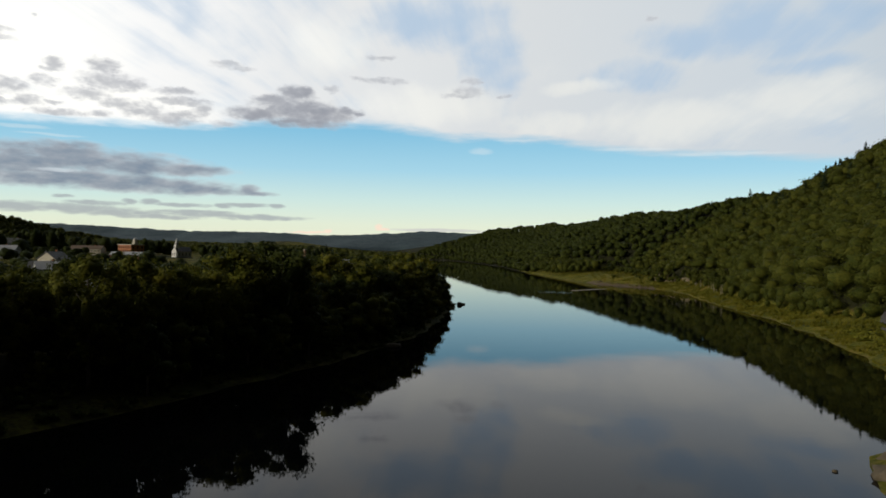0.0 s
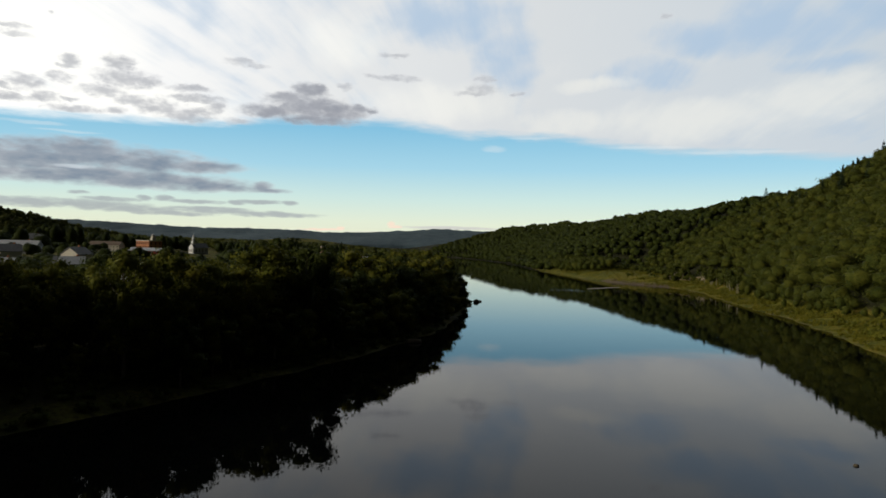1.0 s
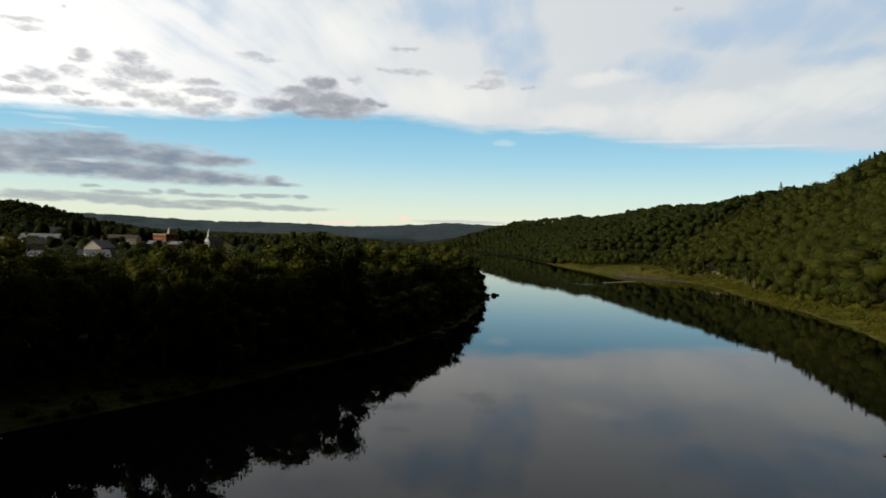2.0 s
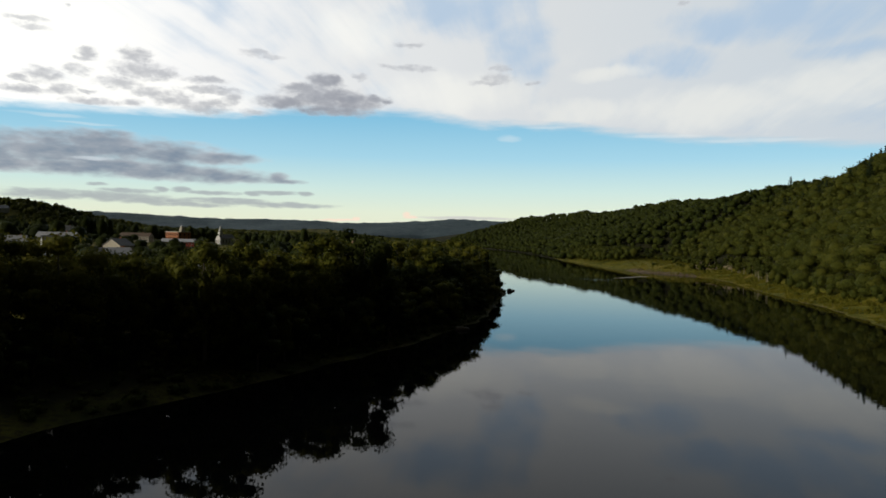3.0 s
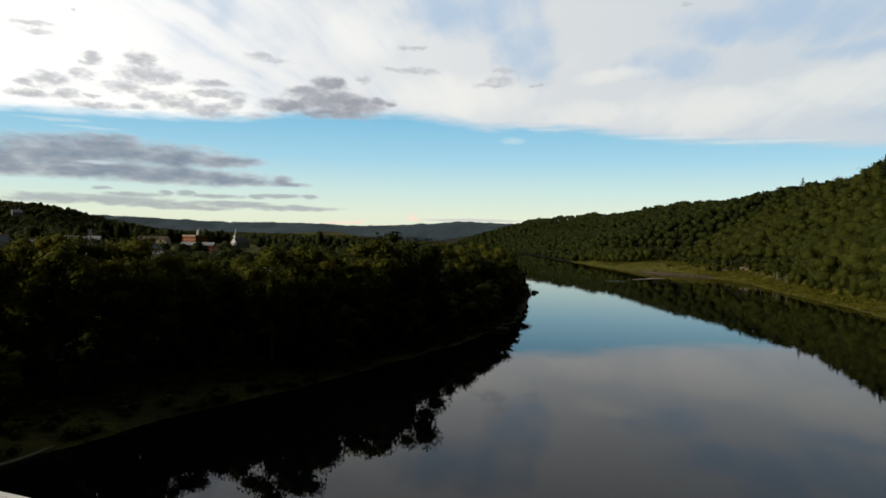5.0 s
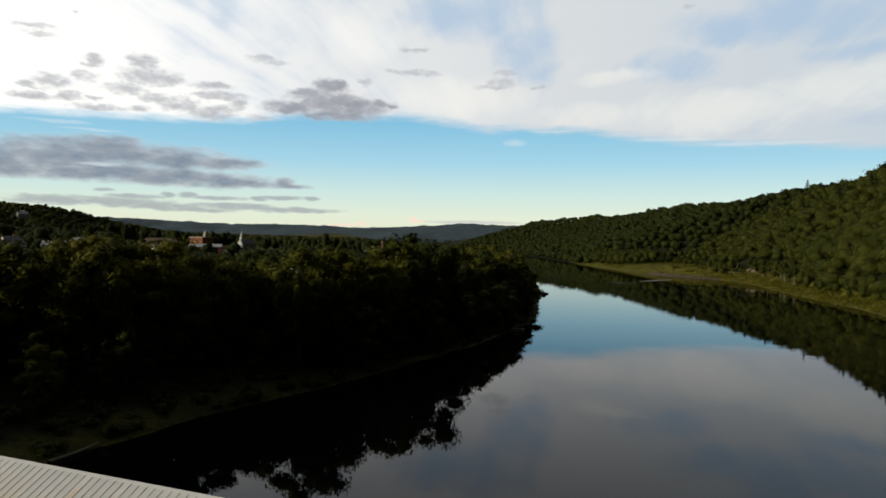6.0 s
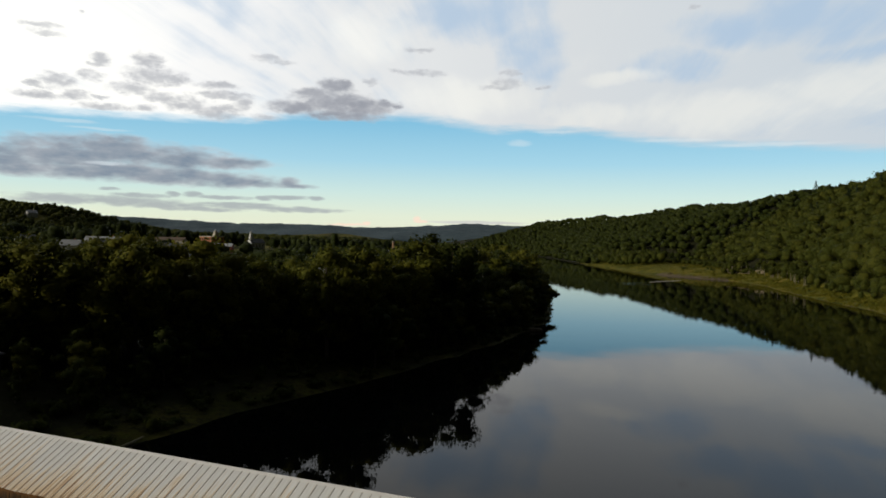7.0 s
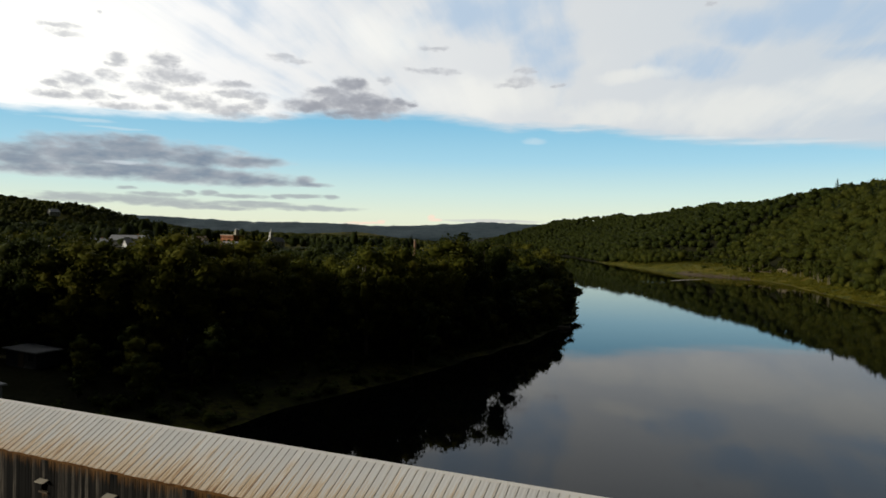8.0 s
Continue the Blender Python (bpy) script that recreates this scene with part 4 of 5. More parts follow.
# ---------------------------------------------------------------- covered bridge
def covered_bridge():
    """Long timber bridge with board sides and a ridged sheet-metal roof on stone piers. Along x from its left foot, far side +y."""
    L, HALF, RIDGE, EAVE, SIDE, SILL = 152.0, 3.5, 14.3, 12.4, 3.24, 7.1
    ob = holder("covered_bridge", pose(*BRIDGE_FOOT, 0, 0, 0, BRIDGE_TURN), "weathered wooden covered bridge with a rust-streaked metal roof", "bridge")
    part("deck", boxes((0, -3.1, 6.4, L, 3.1, 7.0)), TIMBER, ob, "heavy timber deck")
    for s in (-1, 1):
        part("chord", boxes((0, s * 2.85 - 0.2, 11.6, L, s * 2.85 + 0.2, 12.1), (0, s * 2.85 - 0.2, 7.0, L, s * 2.85 + 0.2, 7.5)), TIMBER, ob)
    post = part("truss_post", boxes((-0.15, -0.12, 7.5, 0.15, 0.12, 11.6)), TIMBER, ob)
    for i in range(46):
        for s in (-1, 1):
            p = post if i == 0 and s < 0 else new("truss_post", post.data)
            p.parent, p.location = ob, (i * 3.3 + 0.2, s * 2.85, 0)
    slope = math.hypot(HALF, RIDGE - EAVE)
    tilt = math.atan2(RIDGE - EAVE, HALF)
    roofs = []
    for s in (-1, 1):
        bm = prism([(0, RIDGE - 0.22), (s * HALF * 0.985, EAVE - 0.18), (s * HALF * 0.985, EAVE - 0.06), (0, RIDGE - 0.10)], 0, L)
        bmesh.ops.rotate(bm, verts=bm.verts, cent=(0, 0, 0), matrix=Matrix.Rotation(radians(-90), 3, "Z"))
        bmesh.ops.transform(bm, verts=bm.verts, matrix=Matrix.Diagonal((1, 1, 1, 1)))
        roofs.append((part("roof", bm, RUSTY, ob, "sheet-metal roof slope on boards"), s))
    part("ridge_cap", prism([(-0.15, RIDGE - 0.075), (0, RIDGE + 0.035), (0.15, RIDGE - 0.075), (0, RIDGE - 0.02)], 0, L), PLAINSHEET, ob).rotation_euler = (0, 0, radians(-90))
    for s in (-1, 1):
        part("fascia", boxes((0, s * (HALF - 0.09) - 0.02, EAVE - 0.2, L, s * (HALF - 0.09) + 0.02, EAVE - 0.06)), RUSTY, ob, "rust-stained eaves board")
    # boards of the sides, with small lidded openings
    lids = [5.92 + 5.74 * k for k in range(25)]
    width = 0.29
    count = int(L / width)
    rng = random.Random(4)
    meshes = {}

    def plank(z0, z1):
        key = (round(z0, 2), round(z1, 2))
        if key not in meshes:
            me = bpy.data.meshes.new("board")
            bm = boxes((-width / 2 + 0.006, -0.014, z0, width / 2 - 0.006, 0.014, z1), bevel=0.004)
            bm.to_mesh(me)
            bm.free()
            me.materials.append(BOARD)
            meshes[key] = me
        return meshes[key]

    walls = []
    for s in (-1, 1):
        walls.append((part("side_wall", boxes((0, s * (SIDE - 0.05) - 0.02, SILL, L, s * (SIDE - 0.05) + 0.02, SILL + 0.25),
                                             (0, s * (SIDE - 0.05) - 0.02, 12.0, L, s * (SIDE - 0.05) + 0.02, 12.2)), TIMBER, ob, "side wall of upright boards"), s))
    rest = bmesh.new()
    near_lo, near_hi = 18.0, 100.0
    for wall, s in walls:
        for i in range(count):
            x = (i + 0.5) * width
            gap = any(abs(x - q) < 0.36 for q in lids)
            spans = [(SILL - 0.5, 10.2), (10.85, 12.3)] if gap else [(SILL - 0.5 + rng.choice((0, 0, 0.05)), 12.3)]
            for z0, z1 in spans:
                if s < 0 and near_lo < x < near_hi:
                    b = new("board", plank(z0, z1))
                    b.parent = wall
                    b.location = (x, s * SIDE + rng.uniform(-0.008, 0.008), rng.uniform(-0.02, 0.02))
                else:
                    box(rest, x - width / 2 + 0.006, s * SIDE - 0.014, z0, x + width / 2 - 0.006, s * SIDE + 0.014, z1)
    tagged(part("boards", rest, BOARD, ob, "upright weathered boards"), kind="stuff")
    for q in lids:
        lid = part("lid", boxes((-0.42, -0.42, -0.03, 0.42, 0.0, 0.03), bevel=0.01), CREAM, ob, "small pale board lid propped over an opening")
        lid.location, lid.rotation_euler = (q, -SIDE - 0.01, 10.93), (radians(16), 0, 0)
        part("ledge", boxes((q - 0.4, -SIDE - 0.14, 10.12, q + 0.4, -SIDE + 0.06, 10.20)), TIMBER, ob)
    # stone piers and abutments
    for x in (50.0, 102.0):
        bm = prism([(x - 2.2, -4.5), (x + 2.2, -4.5), (x + 1.6, 6.4), (x - 1.6, 6.4)], -4.2, 4.2)
        part("pier", bm, STONE, ob, "tapered stone pier in the river")
    for x0, x1 in ((-3.0, 2.5), (L - 2.5, L + 3.0)):
        part("abutment", boxes((x0, -4.2, -2.5, x1, 4.2, 6.4), bevel=0.1), STONE, ob, "stone abutment")
    # gable ends
    for x in (0.0, L):
        bm = prism([(-SIDE, 11.4), (SIDE, 11.4), (SIDE, 12.25), (0, RIDGE - 0.25), (-SIDE, 12.25)], x - 0.03, x + 0.03)
        bmesh.ops.rotate(bm, verts=bm.verts, cent=(0, x, 0), matrix=Matrix.Rotation(radians(90), 3, "Z"))
        bmesh.ops.translate(bm, verts=bm.verts, vec=(x, -x, 0))
        part("gable", bm, BOARD, ob, "boarded gable over the portal")
    # roof sheets, one beside another
    pitch = 0.5
    me = bpy.data.meshes.new("roof_sheet")
    bm = bmesh.new()
    across = [(0, 0.0), (0.012, 0.024), (0.032, 0.024), (0.046, 0.003), (0.17, 0.010), (0.28, 0.002), (0.39, 0.010), (0.502, 0.0)]
    for k in range(2):
        row_v = [bm.verts.new((x, -slope * k * math.cos(tilt), -slope * k * math.sin(tilt) + h)) for x, h in across]
        if k:
            for i in range(len(across) - 1):
                bm.faces.new((prev[i], prev[i + 1], row_v[i + 1], row_v[i]))
        prev = row_v
    bmesh.ops.recalc_face_normals(bm, faces=bm.faces)
    bmesh.ops.solidify(bm, geom=bm.faces[:], thickness=0.012)
    bm.to_mesh(me)
    bm.free()
    me.materials.append(SHEET)
    far = bmesh.new()
    for roof, s in roofs:
        for i in range(int(L / pitch)):
            slip = rng.uniform(-0.03, 0.03)
            if s < 0:
                sheet = new("roof_sheet", me)
                sheet.parent = roof
                sheet.location = (i * pitch + rng.uniform(-0.006, 0.006), -slip * 0.8 - 0.02, RIDGE - 0.035 + rng.uniform(0, 0.012) - slip * 0.5)
            else:
                base = len(far.verts)
                far.from_mesh(me)
                far.verts.ensure_lookup_table()
                for v in far.verts[base:]:
                    v.co = Vector((-v.co.x + (i + 1) * pitch, -v.co.y + 0.02, v.co.z + RIDGE - 0.03))
    bmesh.ops.recalc_face_normals(far, faces=far.faces)
    tagged(part("roof_sheets", far, SHEET, ob, "pale sheet-metal roofing"), kind="stuff")


def driftwood(x0, y0, x1, y1):
    pts = [np.array([x0 + (x1 - x0) * f + 0.25 * math.sin(5 * f), y0 + (y1 - y0) * f, 0.12 + 0.1 * f]) for f in np.linspace(0, 1, 9)]
    _, ts = tube(pts, [0.2] * 9)
    rows = []
    way = np.array([x1 - x0, y1 - y0, 0.0])
    way /= np.linalg.norm(way)
    side = np.array([-way[1], way[0], 0.0])
    for k, p in enumerate(pts):
        r = 0.24 - 0.018 * k
        rows += [p + side * r * math.cos(a) + np.array([0, 0, r * math.sin(a)]) for a in np.linspace(0, 2 * math.pi, 7)[:-1]]
    return tagged(new("driftwood_log", np_mesh("driftwood_log", np.array(rows), ts, None, BARK_PALE)), "pale driftwood log stranded along the waterline", "log")


def boulder(x, y, z, size, seed, label):
    rng = np.random.default_rng(seed)
    v, t = lump(rng, 3, np.array(size), np.zeros(3), 0.05)
    v = v * (1 + 0.18 * waves(v[:, 0] * 2, v[:, 1] * 2 + v[:, 2] * 3, seed, 2.0))[:, None]
    ob = tagged(new("rock", np_mesh("rock", v, t, None, BROWNSTONE)), label, "rock")
    ob.location = (x, y, z)
    return ob


def shed(x, y, turn, w, d, h, rise, wall, roof, label):
    z = float(land(x, y)) - 0.2
    ob = holder("shed", pose(x, y, z, 0, 0, turn), label, "shed")
    part("wall", prism([(-w / 2, 0), (w / 2, 0), (w / 2, h), (-w / 2, h + rise)], -d / 2, d / 2), wall, ob)
    part("roof", prism([(-w / 2 - 0.4, h + rise + 0.1), (w / 2 + 0.4, h + 0.02), (w / 2 + 0.4, h + 0.2), (-w / 2 - 0.4, h + rise + 0.28)], -d / 2 - 0.4, d / 2 + 0.4), roof, ob)
    part("door", boxes((-0.5, -d / 2 - 0.05, 0.2, 0.5, -d / 2 + 0.02, 2.2)), TIMBER, ob)
    part("window", boxes((w * 0.25, -d / 2 - 0.05, 1.1, w * 0.25 + 0.9, -d / 2 + 0.02, 2.0)), PANE, ob)


def road_shift(y):
    """The road comes out of the woods on two stretches."""
    return np.interp(y, [-100, 225, 262, 263, 545, 546, 600, 1000], [-5.5, -5.5, 8.0, -99, -99, 6.0, -5.5, -5.5])


def build_road(y0, y1, name, mat, label):
    """Narrow road or track along the foot of the hill."""
    ys = np.arange(y0, y1, 5.0)
    v, t = [], []
    for y in ys:
        for k, c in enumerate((-3.0, -2.5, 0.0, 2.5, 3.0)):
            x = float(shore_right(y)) + float(wood_edge(y) + road_shift(y)) + c
            v.append((x, y, float(land(x, y)) + (0.25 if 0 < k < 4 else -0.4)))
    for i in range(len(ys) - 1):
        for k in range(4):
            a = i * 5 + k
            t += [(a, a + 1, a + 6), (a, a + 6, a + 5)]
    structure(name, np_mesh(name, v, t, None, mat), label, name)


# ---------------------------------------------------------------- put it all in place
build_ground()
build_far_ridges()
build_road(-60, 264, "road", ASPHALT, "narrow paved road along the foot of the hill")
build_road(560, 860, "track", DIRT, "pale dirt track along the edge of the meadow")
covered_bridge()
church(-280, 793, -38)
town_hall(-298, 707, -32)
stack(-88, 471, 25.3)
for row in HOUSES:
    house(*row)
shed(-102.0, 84, -14, 5.6, 4.2, 2.2, 0.4, GREYDARK, GREYROOF, "grey riverside shed with a pale lean-to roof")
shed(-97.6, 66.5, -14, 3.6, 3.4, 2.4, 0.4, GREYWALL, GREYROOF, "small grey-white shed beside the bridge")
driftwood(-74.3, 66.5, -71.9, 77.2)
boulder(10.2, 366, 0.1, (0.9, 0.8, 0.7), 3, "dark boulder in the water off the point")
boulder(8.4, 362, 0.3, (1.4, 1.1, 1.2), 5, "dark boulder at the wooded point")
boulder(-13.6, 203.5, 0.1, (2.6, 1.6, 0.9), 7, "flat pale boulder at the waterline")
boulder(55.4, 89, 0.3, (2.6, 3.6, 1.5), 11, "broad brown rock at the river's edge")
boulder(60.5, 97, 0.3, (2.4, 2.4, 1.2), 13, "broad brown rock at the river's edge")
boulder(136.5, 642, 1.4, (2.6, 1.6, 1.2), 19, "reddish-brown rock on the muddy shore")
boulder(49.6, 92.5, 0.0, (0.35, 0.3, 0.3), 17, "small stone in the shallows")
bar_v, bar_t = lump(np.random.default_rng(2), 4, np.array([25, 3.2, 0.3]), np.zeros(3), 0.03)
bar = structure("gravel_bar", np_mesh("gravel_bar", bar_v, bar_t, None, GRAVEL), "low pale gravel bar in the shallows", "gravel bar")
bar.location, bar.rotation_euler = (106, 535, 0.0), (0, 0, radians(50))

rng = np.random.default_rng(12)
group = "riverside trees"
DARK_LABEL = "tall leafy broad-leaved tree crowding the river bank"
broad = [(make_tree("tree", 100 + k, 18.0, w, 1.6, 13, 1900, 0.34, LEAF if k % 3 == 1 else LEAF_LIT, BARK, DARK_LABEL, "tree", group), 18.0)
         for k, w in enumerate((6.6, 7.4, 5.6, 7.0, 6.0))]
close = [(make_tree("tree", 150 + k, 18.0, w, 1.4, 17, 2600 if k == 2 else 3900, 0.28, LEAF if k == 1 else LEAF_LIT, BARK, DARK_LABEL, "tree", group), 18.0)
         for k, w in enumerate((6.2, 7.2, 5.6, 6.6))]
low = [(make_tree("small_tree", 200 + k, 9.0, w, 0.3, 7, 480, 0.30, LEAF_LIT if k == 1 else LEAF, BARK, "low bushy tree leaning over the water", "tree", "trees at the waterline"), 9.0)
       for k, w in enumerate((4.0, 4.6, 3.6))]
tall_spots, low_spots = [], []
for y in np.arange(72, 560, 7.2):
    for s, lo, hi in ((15, 19.5, 23.5), (24, 21.0, 25.0), (33, 21.5, 25.5), (42, 22.0, 26.0)):
        yy = y + rng.uniform(-3, 3)
        ss = s + rng.uniform(-2.5, 2.5)
        x = float(shore_left(yy)) - ss
        if yy < 96 and x < -78 or (yy < 122 and s < 20) or (yy > 330 and s > 36) or yy > 430 and s > 20:
            continue
        if yy < 190:
            lo, hi = 24.0, 26.6
        top = rng.uniform(lo, hi) + 3.0 * float(waves(np.array([x]), np.array([yy]), 41, 44, 2)[0])
        if yy > 132 and (abs(x + 0.375 * yy + 2) < 15.0 or abs(x + 0.34 * yy + 41) < 9.0):
            # the canopy is low between the church and the river
            top = min(top, 25.2 - 0.0145 * yy + rng.uniform(-1.5, 0.3))
        if 110 < yy < 260 and x < -0.55 * yy:
            top = min(top, 25.0 - 0.012 * yy + rng.uniform(-1.5, 0.5))
        if yy > 165 and abs(x + 0.186 * yy) < 5.0:
            # a dip in the canopy
            top = min(top, 26.0 - 0.043 * yy)
        tall_spots.append((x, yy, top - float(land(x, yy))))
for y in np.arange(126, 520, 5.0):
    for s in (7.0,):
        yy = y + rng.uniform(-2, 2)
        x = float(shore_left(yy)) - s - rng.uniform(-2, 2)
        top = rng.uniform(10.5, 14.5) if s < 10 else rng.uniform(15, 19)
        low_spots.append((x, yy, max(4.0, top - float(land(x, yy)))))
# trees with y under 85 are unseen, added to shade clearing and bridge side
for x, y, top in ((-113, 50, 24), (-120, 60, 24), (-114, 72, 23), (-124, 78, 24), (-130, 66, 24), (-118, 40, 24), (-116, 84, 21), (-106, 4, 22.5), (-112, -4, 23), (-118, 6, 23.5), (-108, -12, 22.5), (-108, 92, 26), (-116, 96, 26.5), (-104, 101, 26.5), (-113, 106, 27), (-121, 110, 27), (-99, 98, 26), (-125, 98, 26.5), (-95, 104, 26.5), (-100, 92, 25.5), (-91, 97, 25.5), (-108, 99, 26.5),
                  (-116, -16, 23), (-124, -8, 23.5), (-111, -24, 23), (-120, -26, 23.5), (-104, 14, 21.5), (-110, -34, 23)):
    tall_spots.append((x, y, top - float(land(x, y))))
for y in np.arange(78, 150, 6.0):
    for s in (17.0, 25.0, 34.0):
        yy = y + rng.uniform(-2.5, 2.5)
        x = float(shore_left(yy)) - s + rng.uniform(-3, 3)
        if x > -93:
            low_spots.append((x, yy, rng.uniform(5.5, 9.5)))
for y in np.arange(90, 126, 6.0):
    for x in np.arange(-134, -93, 6.0):
        low_spots.append((x + rng.uniform(-2, 2), y + rng.uniform(-2, 2), rng.uniform(7.0, 12.0)))
for x, y, h in ((-109, 82, 7), (-113, 78, 8), (-95.5, 86, 6), (-92.5, 81, 5), (-107, 74, 4.5), (-111, 69, 6), (-103.5, 70.5, 3.2), (-117, 74, 9), (-90, 75, 4), (-106, 88.5, 9), (-100, 89, 8)):
    low_spots.append((x, y, h))
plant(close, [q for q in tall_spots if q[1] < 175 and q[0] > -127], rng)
plant(broad, [q for q in tall_spots if q[1] >= 175 or q[0] <= -127], rng)
plant(low, low_spots, rng)

# crowns for the woods, about 14 m tall
mids = [crown(np.random.default_rng(300 + k), 14.0, 5.0 + 0.3 * (k % 3), 1.6, 1, 440, 0.40, 0.70, 9, 0.7, 2, (0.72, 1.2), 0.22, 0.62) for k in range(9)]
halfway = [crown(np.random.default_rng(310 + k), 14.0, 5.0 + 0.3 * (k % 3), 1.6, 1, 175, 0.58, 0.72, 8, 0.65, 1, (0.74, 1.18), 0.25, 0.6) for k in range(9)]
town_crowns = [crown(np.random.default_rng(320 + k), 14.0, 5.4, 1.0, 1, 120, 0.75, 0.86, 10, 0.5, 2) for k in range(6)]
fars = [crown(np.random.default_rng(330 + k), 14.0, 5.6, 1.2, 1, 40, 1.15, 0.8, 7, 0.6, 1, (0.78, 1.12), 0.3, 0.5) for k in range(6)]
bushes = [crown(np.random.default_rng(345 + k), 2.0, 1.5, -0.4, 1, 46, 0.30, 0.6, 7, 0.7) for k in range(4)]
pines = [conifer(np.random.default_rng(360 + k), 18.0, 3.4, 9, 4, 0.8) for k in range(3)]


def hillside(y0, y1, depth, gap, templates, hs, ws, rng):
    """Trees up the slope; the part beyond the bend of the road, out of the valley's sight, stays thinner."""
    spots = []
    for y in np.arange(y0, y1, gap):
        for s in np.arange(3 if y < 900 else 1.5 - float(wood_edge(y)), depth, gap):
            yy, ss = y + rng.uniform(-0.45, 0.45) * gap, s + rng.uniform(-0.45, 0.45) * gap
            if y < 860 and abs(ss - float(road_shift(yy))) < 3.0:
                continue
            x = float(shore_right(yy)) + float(wood_edge(yy)) + ss
            if x > 0.64 * yy + 18 and rng.uniform() < 0.75:
                continue
            size = rng.uniform(*hs) * (1.0 if ss > 14 else 0.85)
            spots.append((x, yy, size, size * rng.uniform(*ws)))
    return scatter(rng, templates, spots)


def roadside(rng):
    spots = []
    for y in np.arange(745, 1010, 7.5):
        for s in np.arange(11, 110, 7.5):
            yy, ss = y + rng.uniform(-3, 3), s + rng.uniform(-3, 3)
            x = float(shore_right(yy)) + ss
            if x < 0.2 * yy + 6 * math.sin(yy / 9) and ss < float(wood_edge(yy)) + 5 and ss > 3 + 14 * max(0.0, (800 - yy) / 55):
                k = rng.uniform(0.55, 1.05)
                spots.append((x, yy, k, k * rng.uniform(0.9, 1.3)))
    for yy in np.arange(262, 600, 5.5):
        for off in (-3.5, 0.5):
            if rng.uniform() < 0.5:
                k = rng.uniform(0.25, 0.7)
                spots.append((float(shore_right(yy)) + float(wood_edge(yy)) + off + rng.uniform(-1.2, 1.2), yy + rng.uniform(-2, 2), k, k * rng.uniform(0.8, 1.1)))
    for _ in range(150):
        yy = rng.uniform(575, 860)
        k = rng.uniform(0.18, 0.42)
        spots.append((float(shore_right(yy)) + float(wood_edge(yy)) * rng.uniform(0.55, 1.0), yy, k, k * rng.uniform(1.0, 1.5)))
    # bushes out in the meadow
    spots += [(170, 748, 0.62, 1.0), (176, 744, 0.4, 0.8), (184, 735, 0.5, 1.2), (192, 728, 0.35, 0.9), (186, 606, 0.72, 1.1), (191, 597, 0.6, 1.0), (194, 584, 0.5, 0.9),
              (189, 545, 0.45, 0.8), (150, 650, 0.2, 0.5), (200, 700, 0.3, 0.7)]
    return scatter(rng, halfway, spots)


stuff("roadside_trees", np_mesh("roadside_trees", *roadside(rng), LEAF_HILL), "leafy young trees between the road and the meadow", "trees")
near_wood = joined([hillside(130, 470, 236, 7.6, mids, (0.5, 0.98), (1.1, 1.65), rng), hillside(470, 840, 200, 7.6, halfway, (0.5, 0.98), (1.1, 1.65), rng)])
stuff("hillside_woods", np_mesh("hillside_woods", *near_wood, LEAF_HILL), "dense green broad-leaved woods on the steep hillside", "woods")
far_wood = hillside(840, 2150, 240, 10.0, fars, (0.6, 1.05), (1.05, 1.5), rng)
stuff("hillside_woods", np_mesh("hillside_woods", *far_wood, LEAF_HILL), "dense woods on the far part of the hillside", "woods")
pine_spots = []
for _ in range(70):
    yy, ss = rng.uniform(430, 900), rng.uniform(90, 228)
    pine_spots.append((float(shore_right(yy)) + float(wood_edge(yy)) + ss, yy, rng.uniform(0.75, 1.05), rng.uniform(0.9, 1.2)))
stuff("pine_woods", np_mesh("pine_woods", *scatter(rng, pines, pine_spots), NEEDLE), "dark pines standing among the hillside woods", "woods")

# big dark shade trees of the town: x, y, height of the tops, how many, spread
CLUMPS = [(-337, 500, 37, 14, 20), (-400, 738, 44, 10, 18), (-314, 800, 34, 9, 8), (-375, 768, 36, 8, 18), (-345, 447, 33, 10, 14)]
valley = []
for y in np.arange(90, 1000, 15.5):
    for s in np.arange(62, 640, 15.5):
        yy, ss = y + rng.uniform(-5, 5), s + rng.uniform(-5, 5)
        x = float(shore_left(yy)) - ss
        if yy < 105 and x > -150 or abs(x) > 0.75 * yy + 90:
            continue
        if any(math.hypot(x - h[0], yy - h[1]) < 0.62 * h[3] + 4 for h in HOUSES) or math.hypot(x + 280, yy - 793) < 16 or math.hypot(x + 298, yy - 707) < 17 or math.hypot(x + 88, yy - 471) < 5:
            continue
        if yy > 430 and -0.353 * yy - 13 < x < -0.34 * yy + 11:
            continue
        limit = (18.0 if x < -140 else 20.5) if yy < 430 else (23.0 if yy < 720 else 36.0)
        g = float(land(x, yy))
        if -330 < x < -195 and 470 < yy < 790:
            limit = 15.0
        h = min(rng.uniform(8, 15), limit - g + rng.uniform(-2, 1.5))
        if yy > 720 and not (-345 < x < -205 and yy < 790):
            h = rng.uniform(10, 16) + 7 * float(waves(np.array([x]), np.array([yy]), 91, 110, 2)[0])
        if h < 3.5 or waves(np.array([x]), np.array([yy]), 77, 120)[0] < -0.55:
            continue
        valley.append((x, yy, h / 14, rng.uniform(0.75, 1.1)))
for cx, cy, top, n, spread in CLUMPS:
    for _ in range(n):
        x, yy = cx + rng.normal(0, spread), cy + rng.normal(0, 14)
        valley.append((x, yy, (top - rng.uniform(0, 7) - float(land(x, yy))) / 14, rng.uniform(1.0, 1.4)))
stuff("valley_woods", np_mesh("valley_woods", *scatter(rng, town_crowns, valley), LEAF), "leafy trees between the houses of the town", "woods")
beyond = []
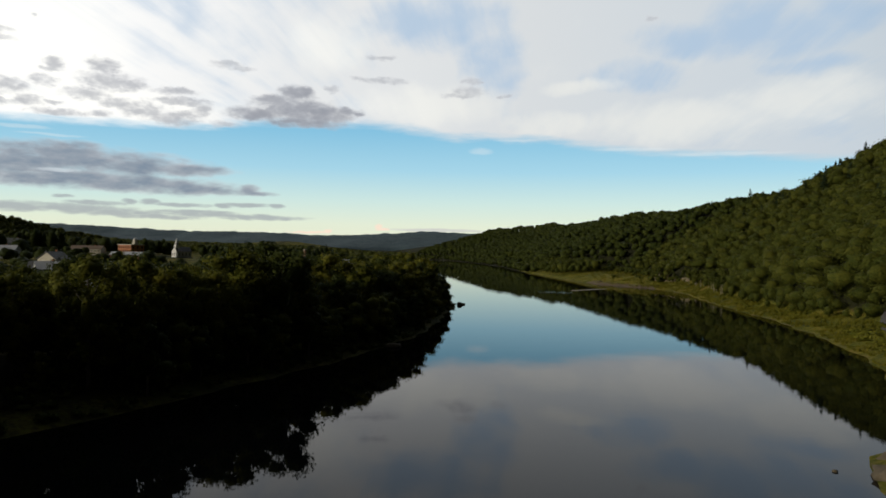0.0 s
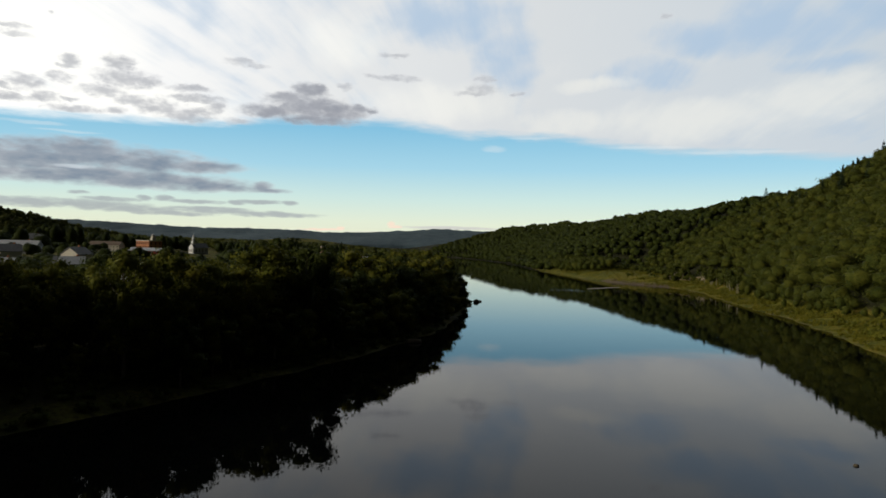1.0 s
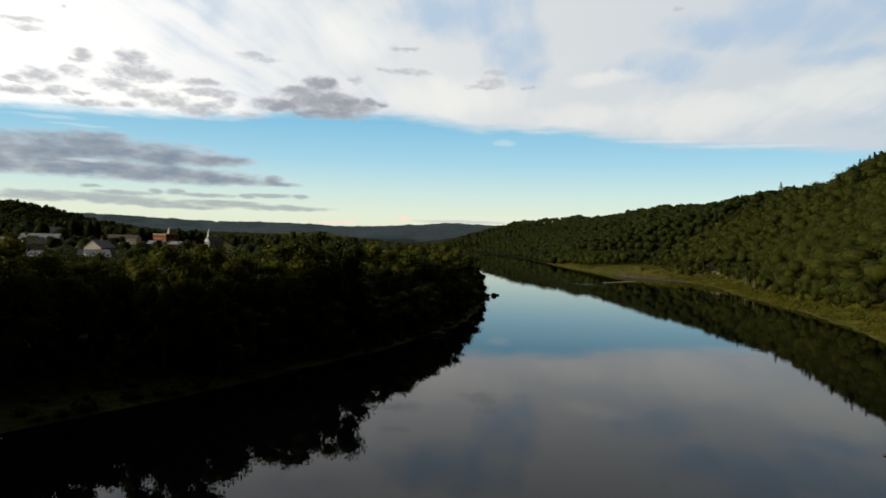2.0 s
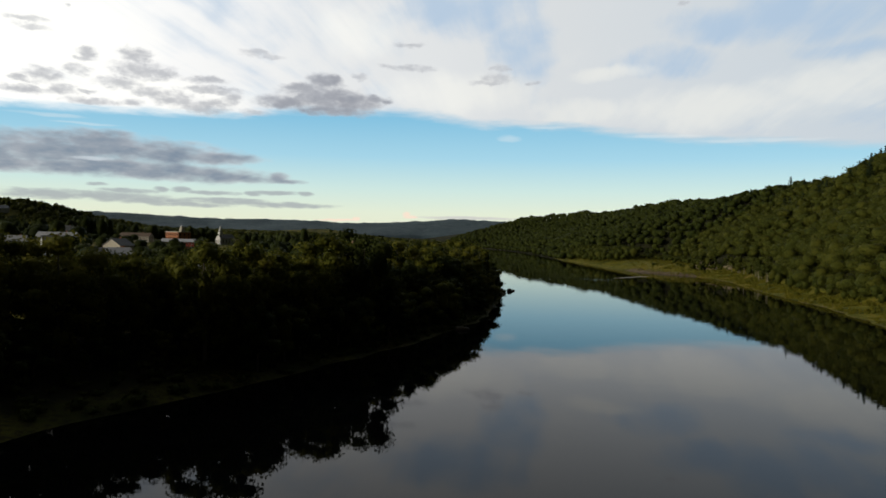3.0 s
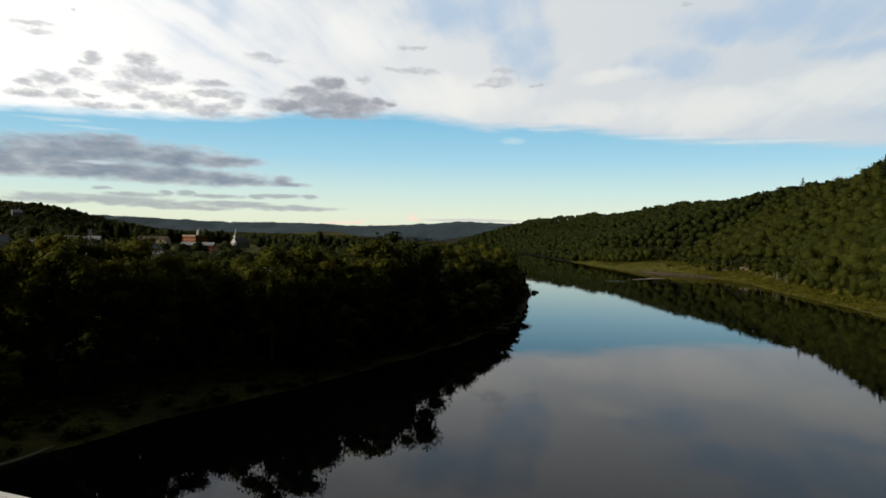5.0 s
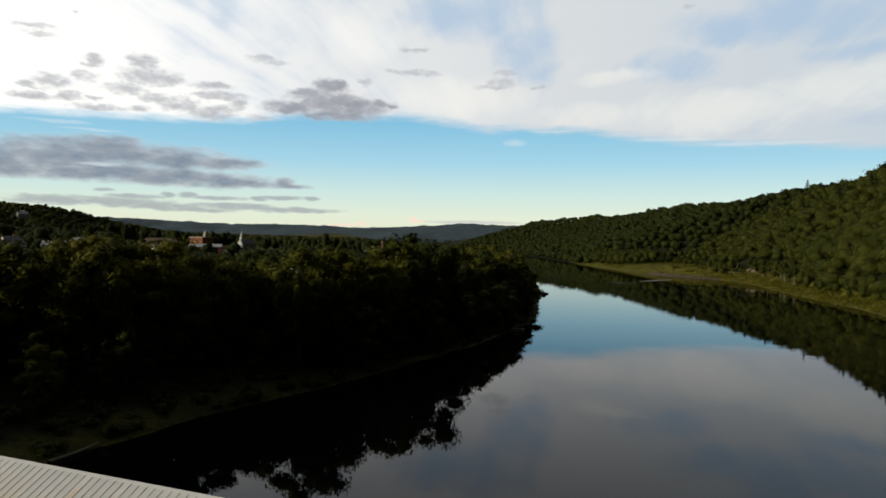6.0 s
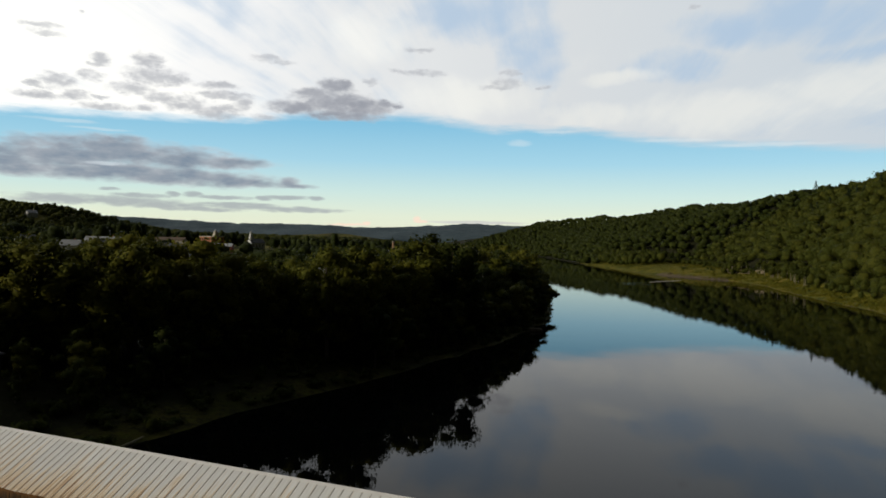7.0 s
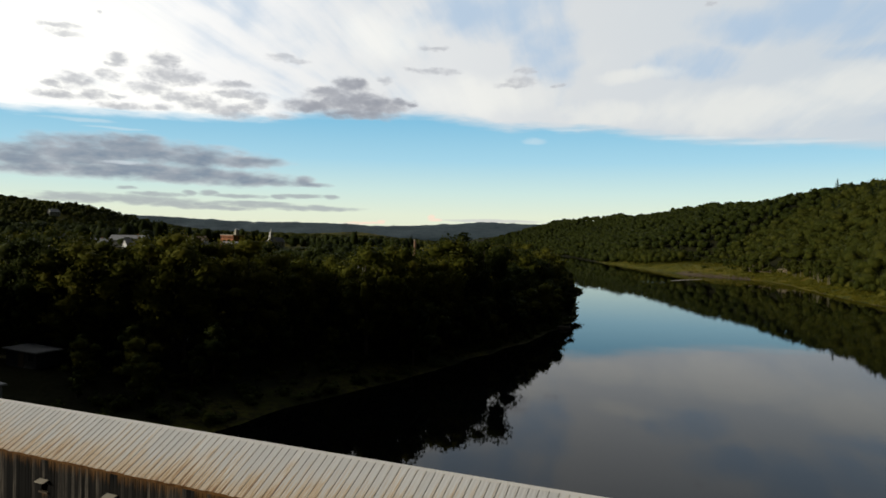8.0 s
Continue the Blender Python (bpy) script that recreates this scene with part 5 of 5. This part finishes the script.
for y0, y1, s0, s1, gap, wide in ((1000, 1400, 480, 1080, 11.5, (0.8, 1.15)), (1000, 1480, 10, 480, 21.0, (1.3, 1.9)), (1480, 2300, 10, 1000, 25.0, (1.6, 2.2))):
    for y in np.arange(y0, y1, gap):
        for s in np.arange(s0, s1, gap):
            yy = y + rng.uniform(-0.4, 0.4) * gap
            x = float(shore_left(yy)) - s - rng.uniform(-0.4, 0.4) * gap
            if math.hypot(x + 754, yy - 1140) < 24 or math.hypot(x + 735, yy - 1112) < 20:
                continue
            if abs(x) < 0.75 * yy + 60:
                beyond.append((x, yy, rng.uniform(0.65, 1.15), rng.uniform(*wide)))
stuff("valley_woods", np_mesh("valley_woods", *scatter(rng, fars, beyond), LEAF_HILL),
      "distant woods on the valley floor and the left hill", "woods")

# brush on both banks
brush = []
for _ in range(900):
    yy = rng.uniform(130, 900)
    ss = rng.uniform(0.3, 1.0) * float(wood_edge(yy))
    if waves(np.array([ss * 3]), np.array([yy]), 61, 60)[0] > -0.15:
        brush.append((float(shore_right(yy)) + ss, yy, rng.uniform(0.25, 1.0), rng.uniform(0.4, 1.3)))
for _ in range(190):
    yy = rng.uniform(120, 246)
    brush.append((float(shore_right(yy)) + float(wood_edge(yy)) - rng.uniform(9.0, 13.5), yy, rng.uniform(0.8, 1.7), rng.uniform(1.0, 2.0)))
# left-bank brush takes the darker leaves, shade put into its colour
shade_brush = []
for _ in range(620):
    yy = rng.uniform(66, 360)
    shade_brush.append((float(shore_left(yy)) - rng.uniform(1.5, 18), yy, rng.uniform(0.3, 1.2), rng.uniform(0.5, 1.4)))
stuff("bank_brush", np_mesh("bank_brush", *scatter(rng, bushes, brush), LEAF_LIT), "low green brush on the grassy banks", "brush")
stuff("bank_brush", np_mesh("bank_brush", *scatter(rng, bushes, shade_brush), LEAF), "low brush coloured dark as if shaded by the riverside trees", "brush")

pale = [(make_tree("birch", 500 + k, 14.0, 3.4, 5.5, 6, 620, 0.32, LEAF_HILL, BARK_PALE, "slender tree with a pale trunk at the foot of the hill", "tree", "pale-trunked trees"), 14.0) for k in range(3)]
pale_spots = []
for _ in range(36):
    yy = rng.uniform(425, 600)
    pale_spots.append((float(shore_right(yy)) + float(wood_edge(yy)) + rng.uniform(-4.5, -1.0), yy, rng.uniform(10, 14)))
plant(pale, pale_spots, rng)

# rough grass on the banks
def tufts(rng, spots):
    n = len(spots)
    base = np.array([(x, y, float(land(x, y)) - 0.05) for x, y in spots])
    pieces = []
    for _ in range(5):
        a = rng.uniform(0, 6.28, n)
        out = np.stack([np.cos(a), np.sin(a), np.zeros(n)], 1)
        h = rng.uniform(0.4, 1.1, n)[:, None]
        w = rng.uniform(0.12, 0.3, n)[:, None]
        side = np.stack([-np.sin(a), np.cos(a), np.zeros(n)], 1)
        root = base + out * rng.uniform(0, 0.5, n)[:, None]
        v = np.stack([root - side * w, root + side * w, root + out * h * 0.5 + np.array([0, 0, 1.0]) * h], 1).reshape(-1, 3)
        m = np.arange(n) * 3
        pieces.append((v, np.stack([m, m + 1, m + 2], 1)))
    return joined(pieces)


grass_spots = []
for _ in range(9000):
    yy = rng.uniform(150, 860)
    ss = rng.uniform(0.06, 1.0) * float(wood_edge(yy))
    if waves(np.array([ss * 2]), np.array([yy]), 66, 22)[0] > -0.3 and abs(ss - float(wood_edge(yy) + road_shift(yy))) > 3.2:
        grass_spots.append((float(shore_right(yy)) + ss, yy))
stuff("meadow_grass", np_mesh("meadow_grass", *tufts(rng, grass_spots), None, MEADOW), "rough uncut grass on the river banks", "grass")

# unidentified pale flecks in a riverside tree top, built from leaf sprays
creeper = crown(np.random.default_rng(77), 3.6, 1.5, 0.2, 4, 90, 0.16, 0, 7, 0.7)
creeper = tagged(new("creeper", np_mesh("creeper", *creeper, SILVER)), "sparse cluster of pale flecks in a riverside tree top", "creeper")
creeper.location = (-61.6, 128.2, 18.6)
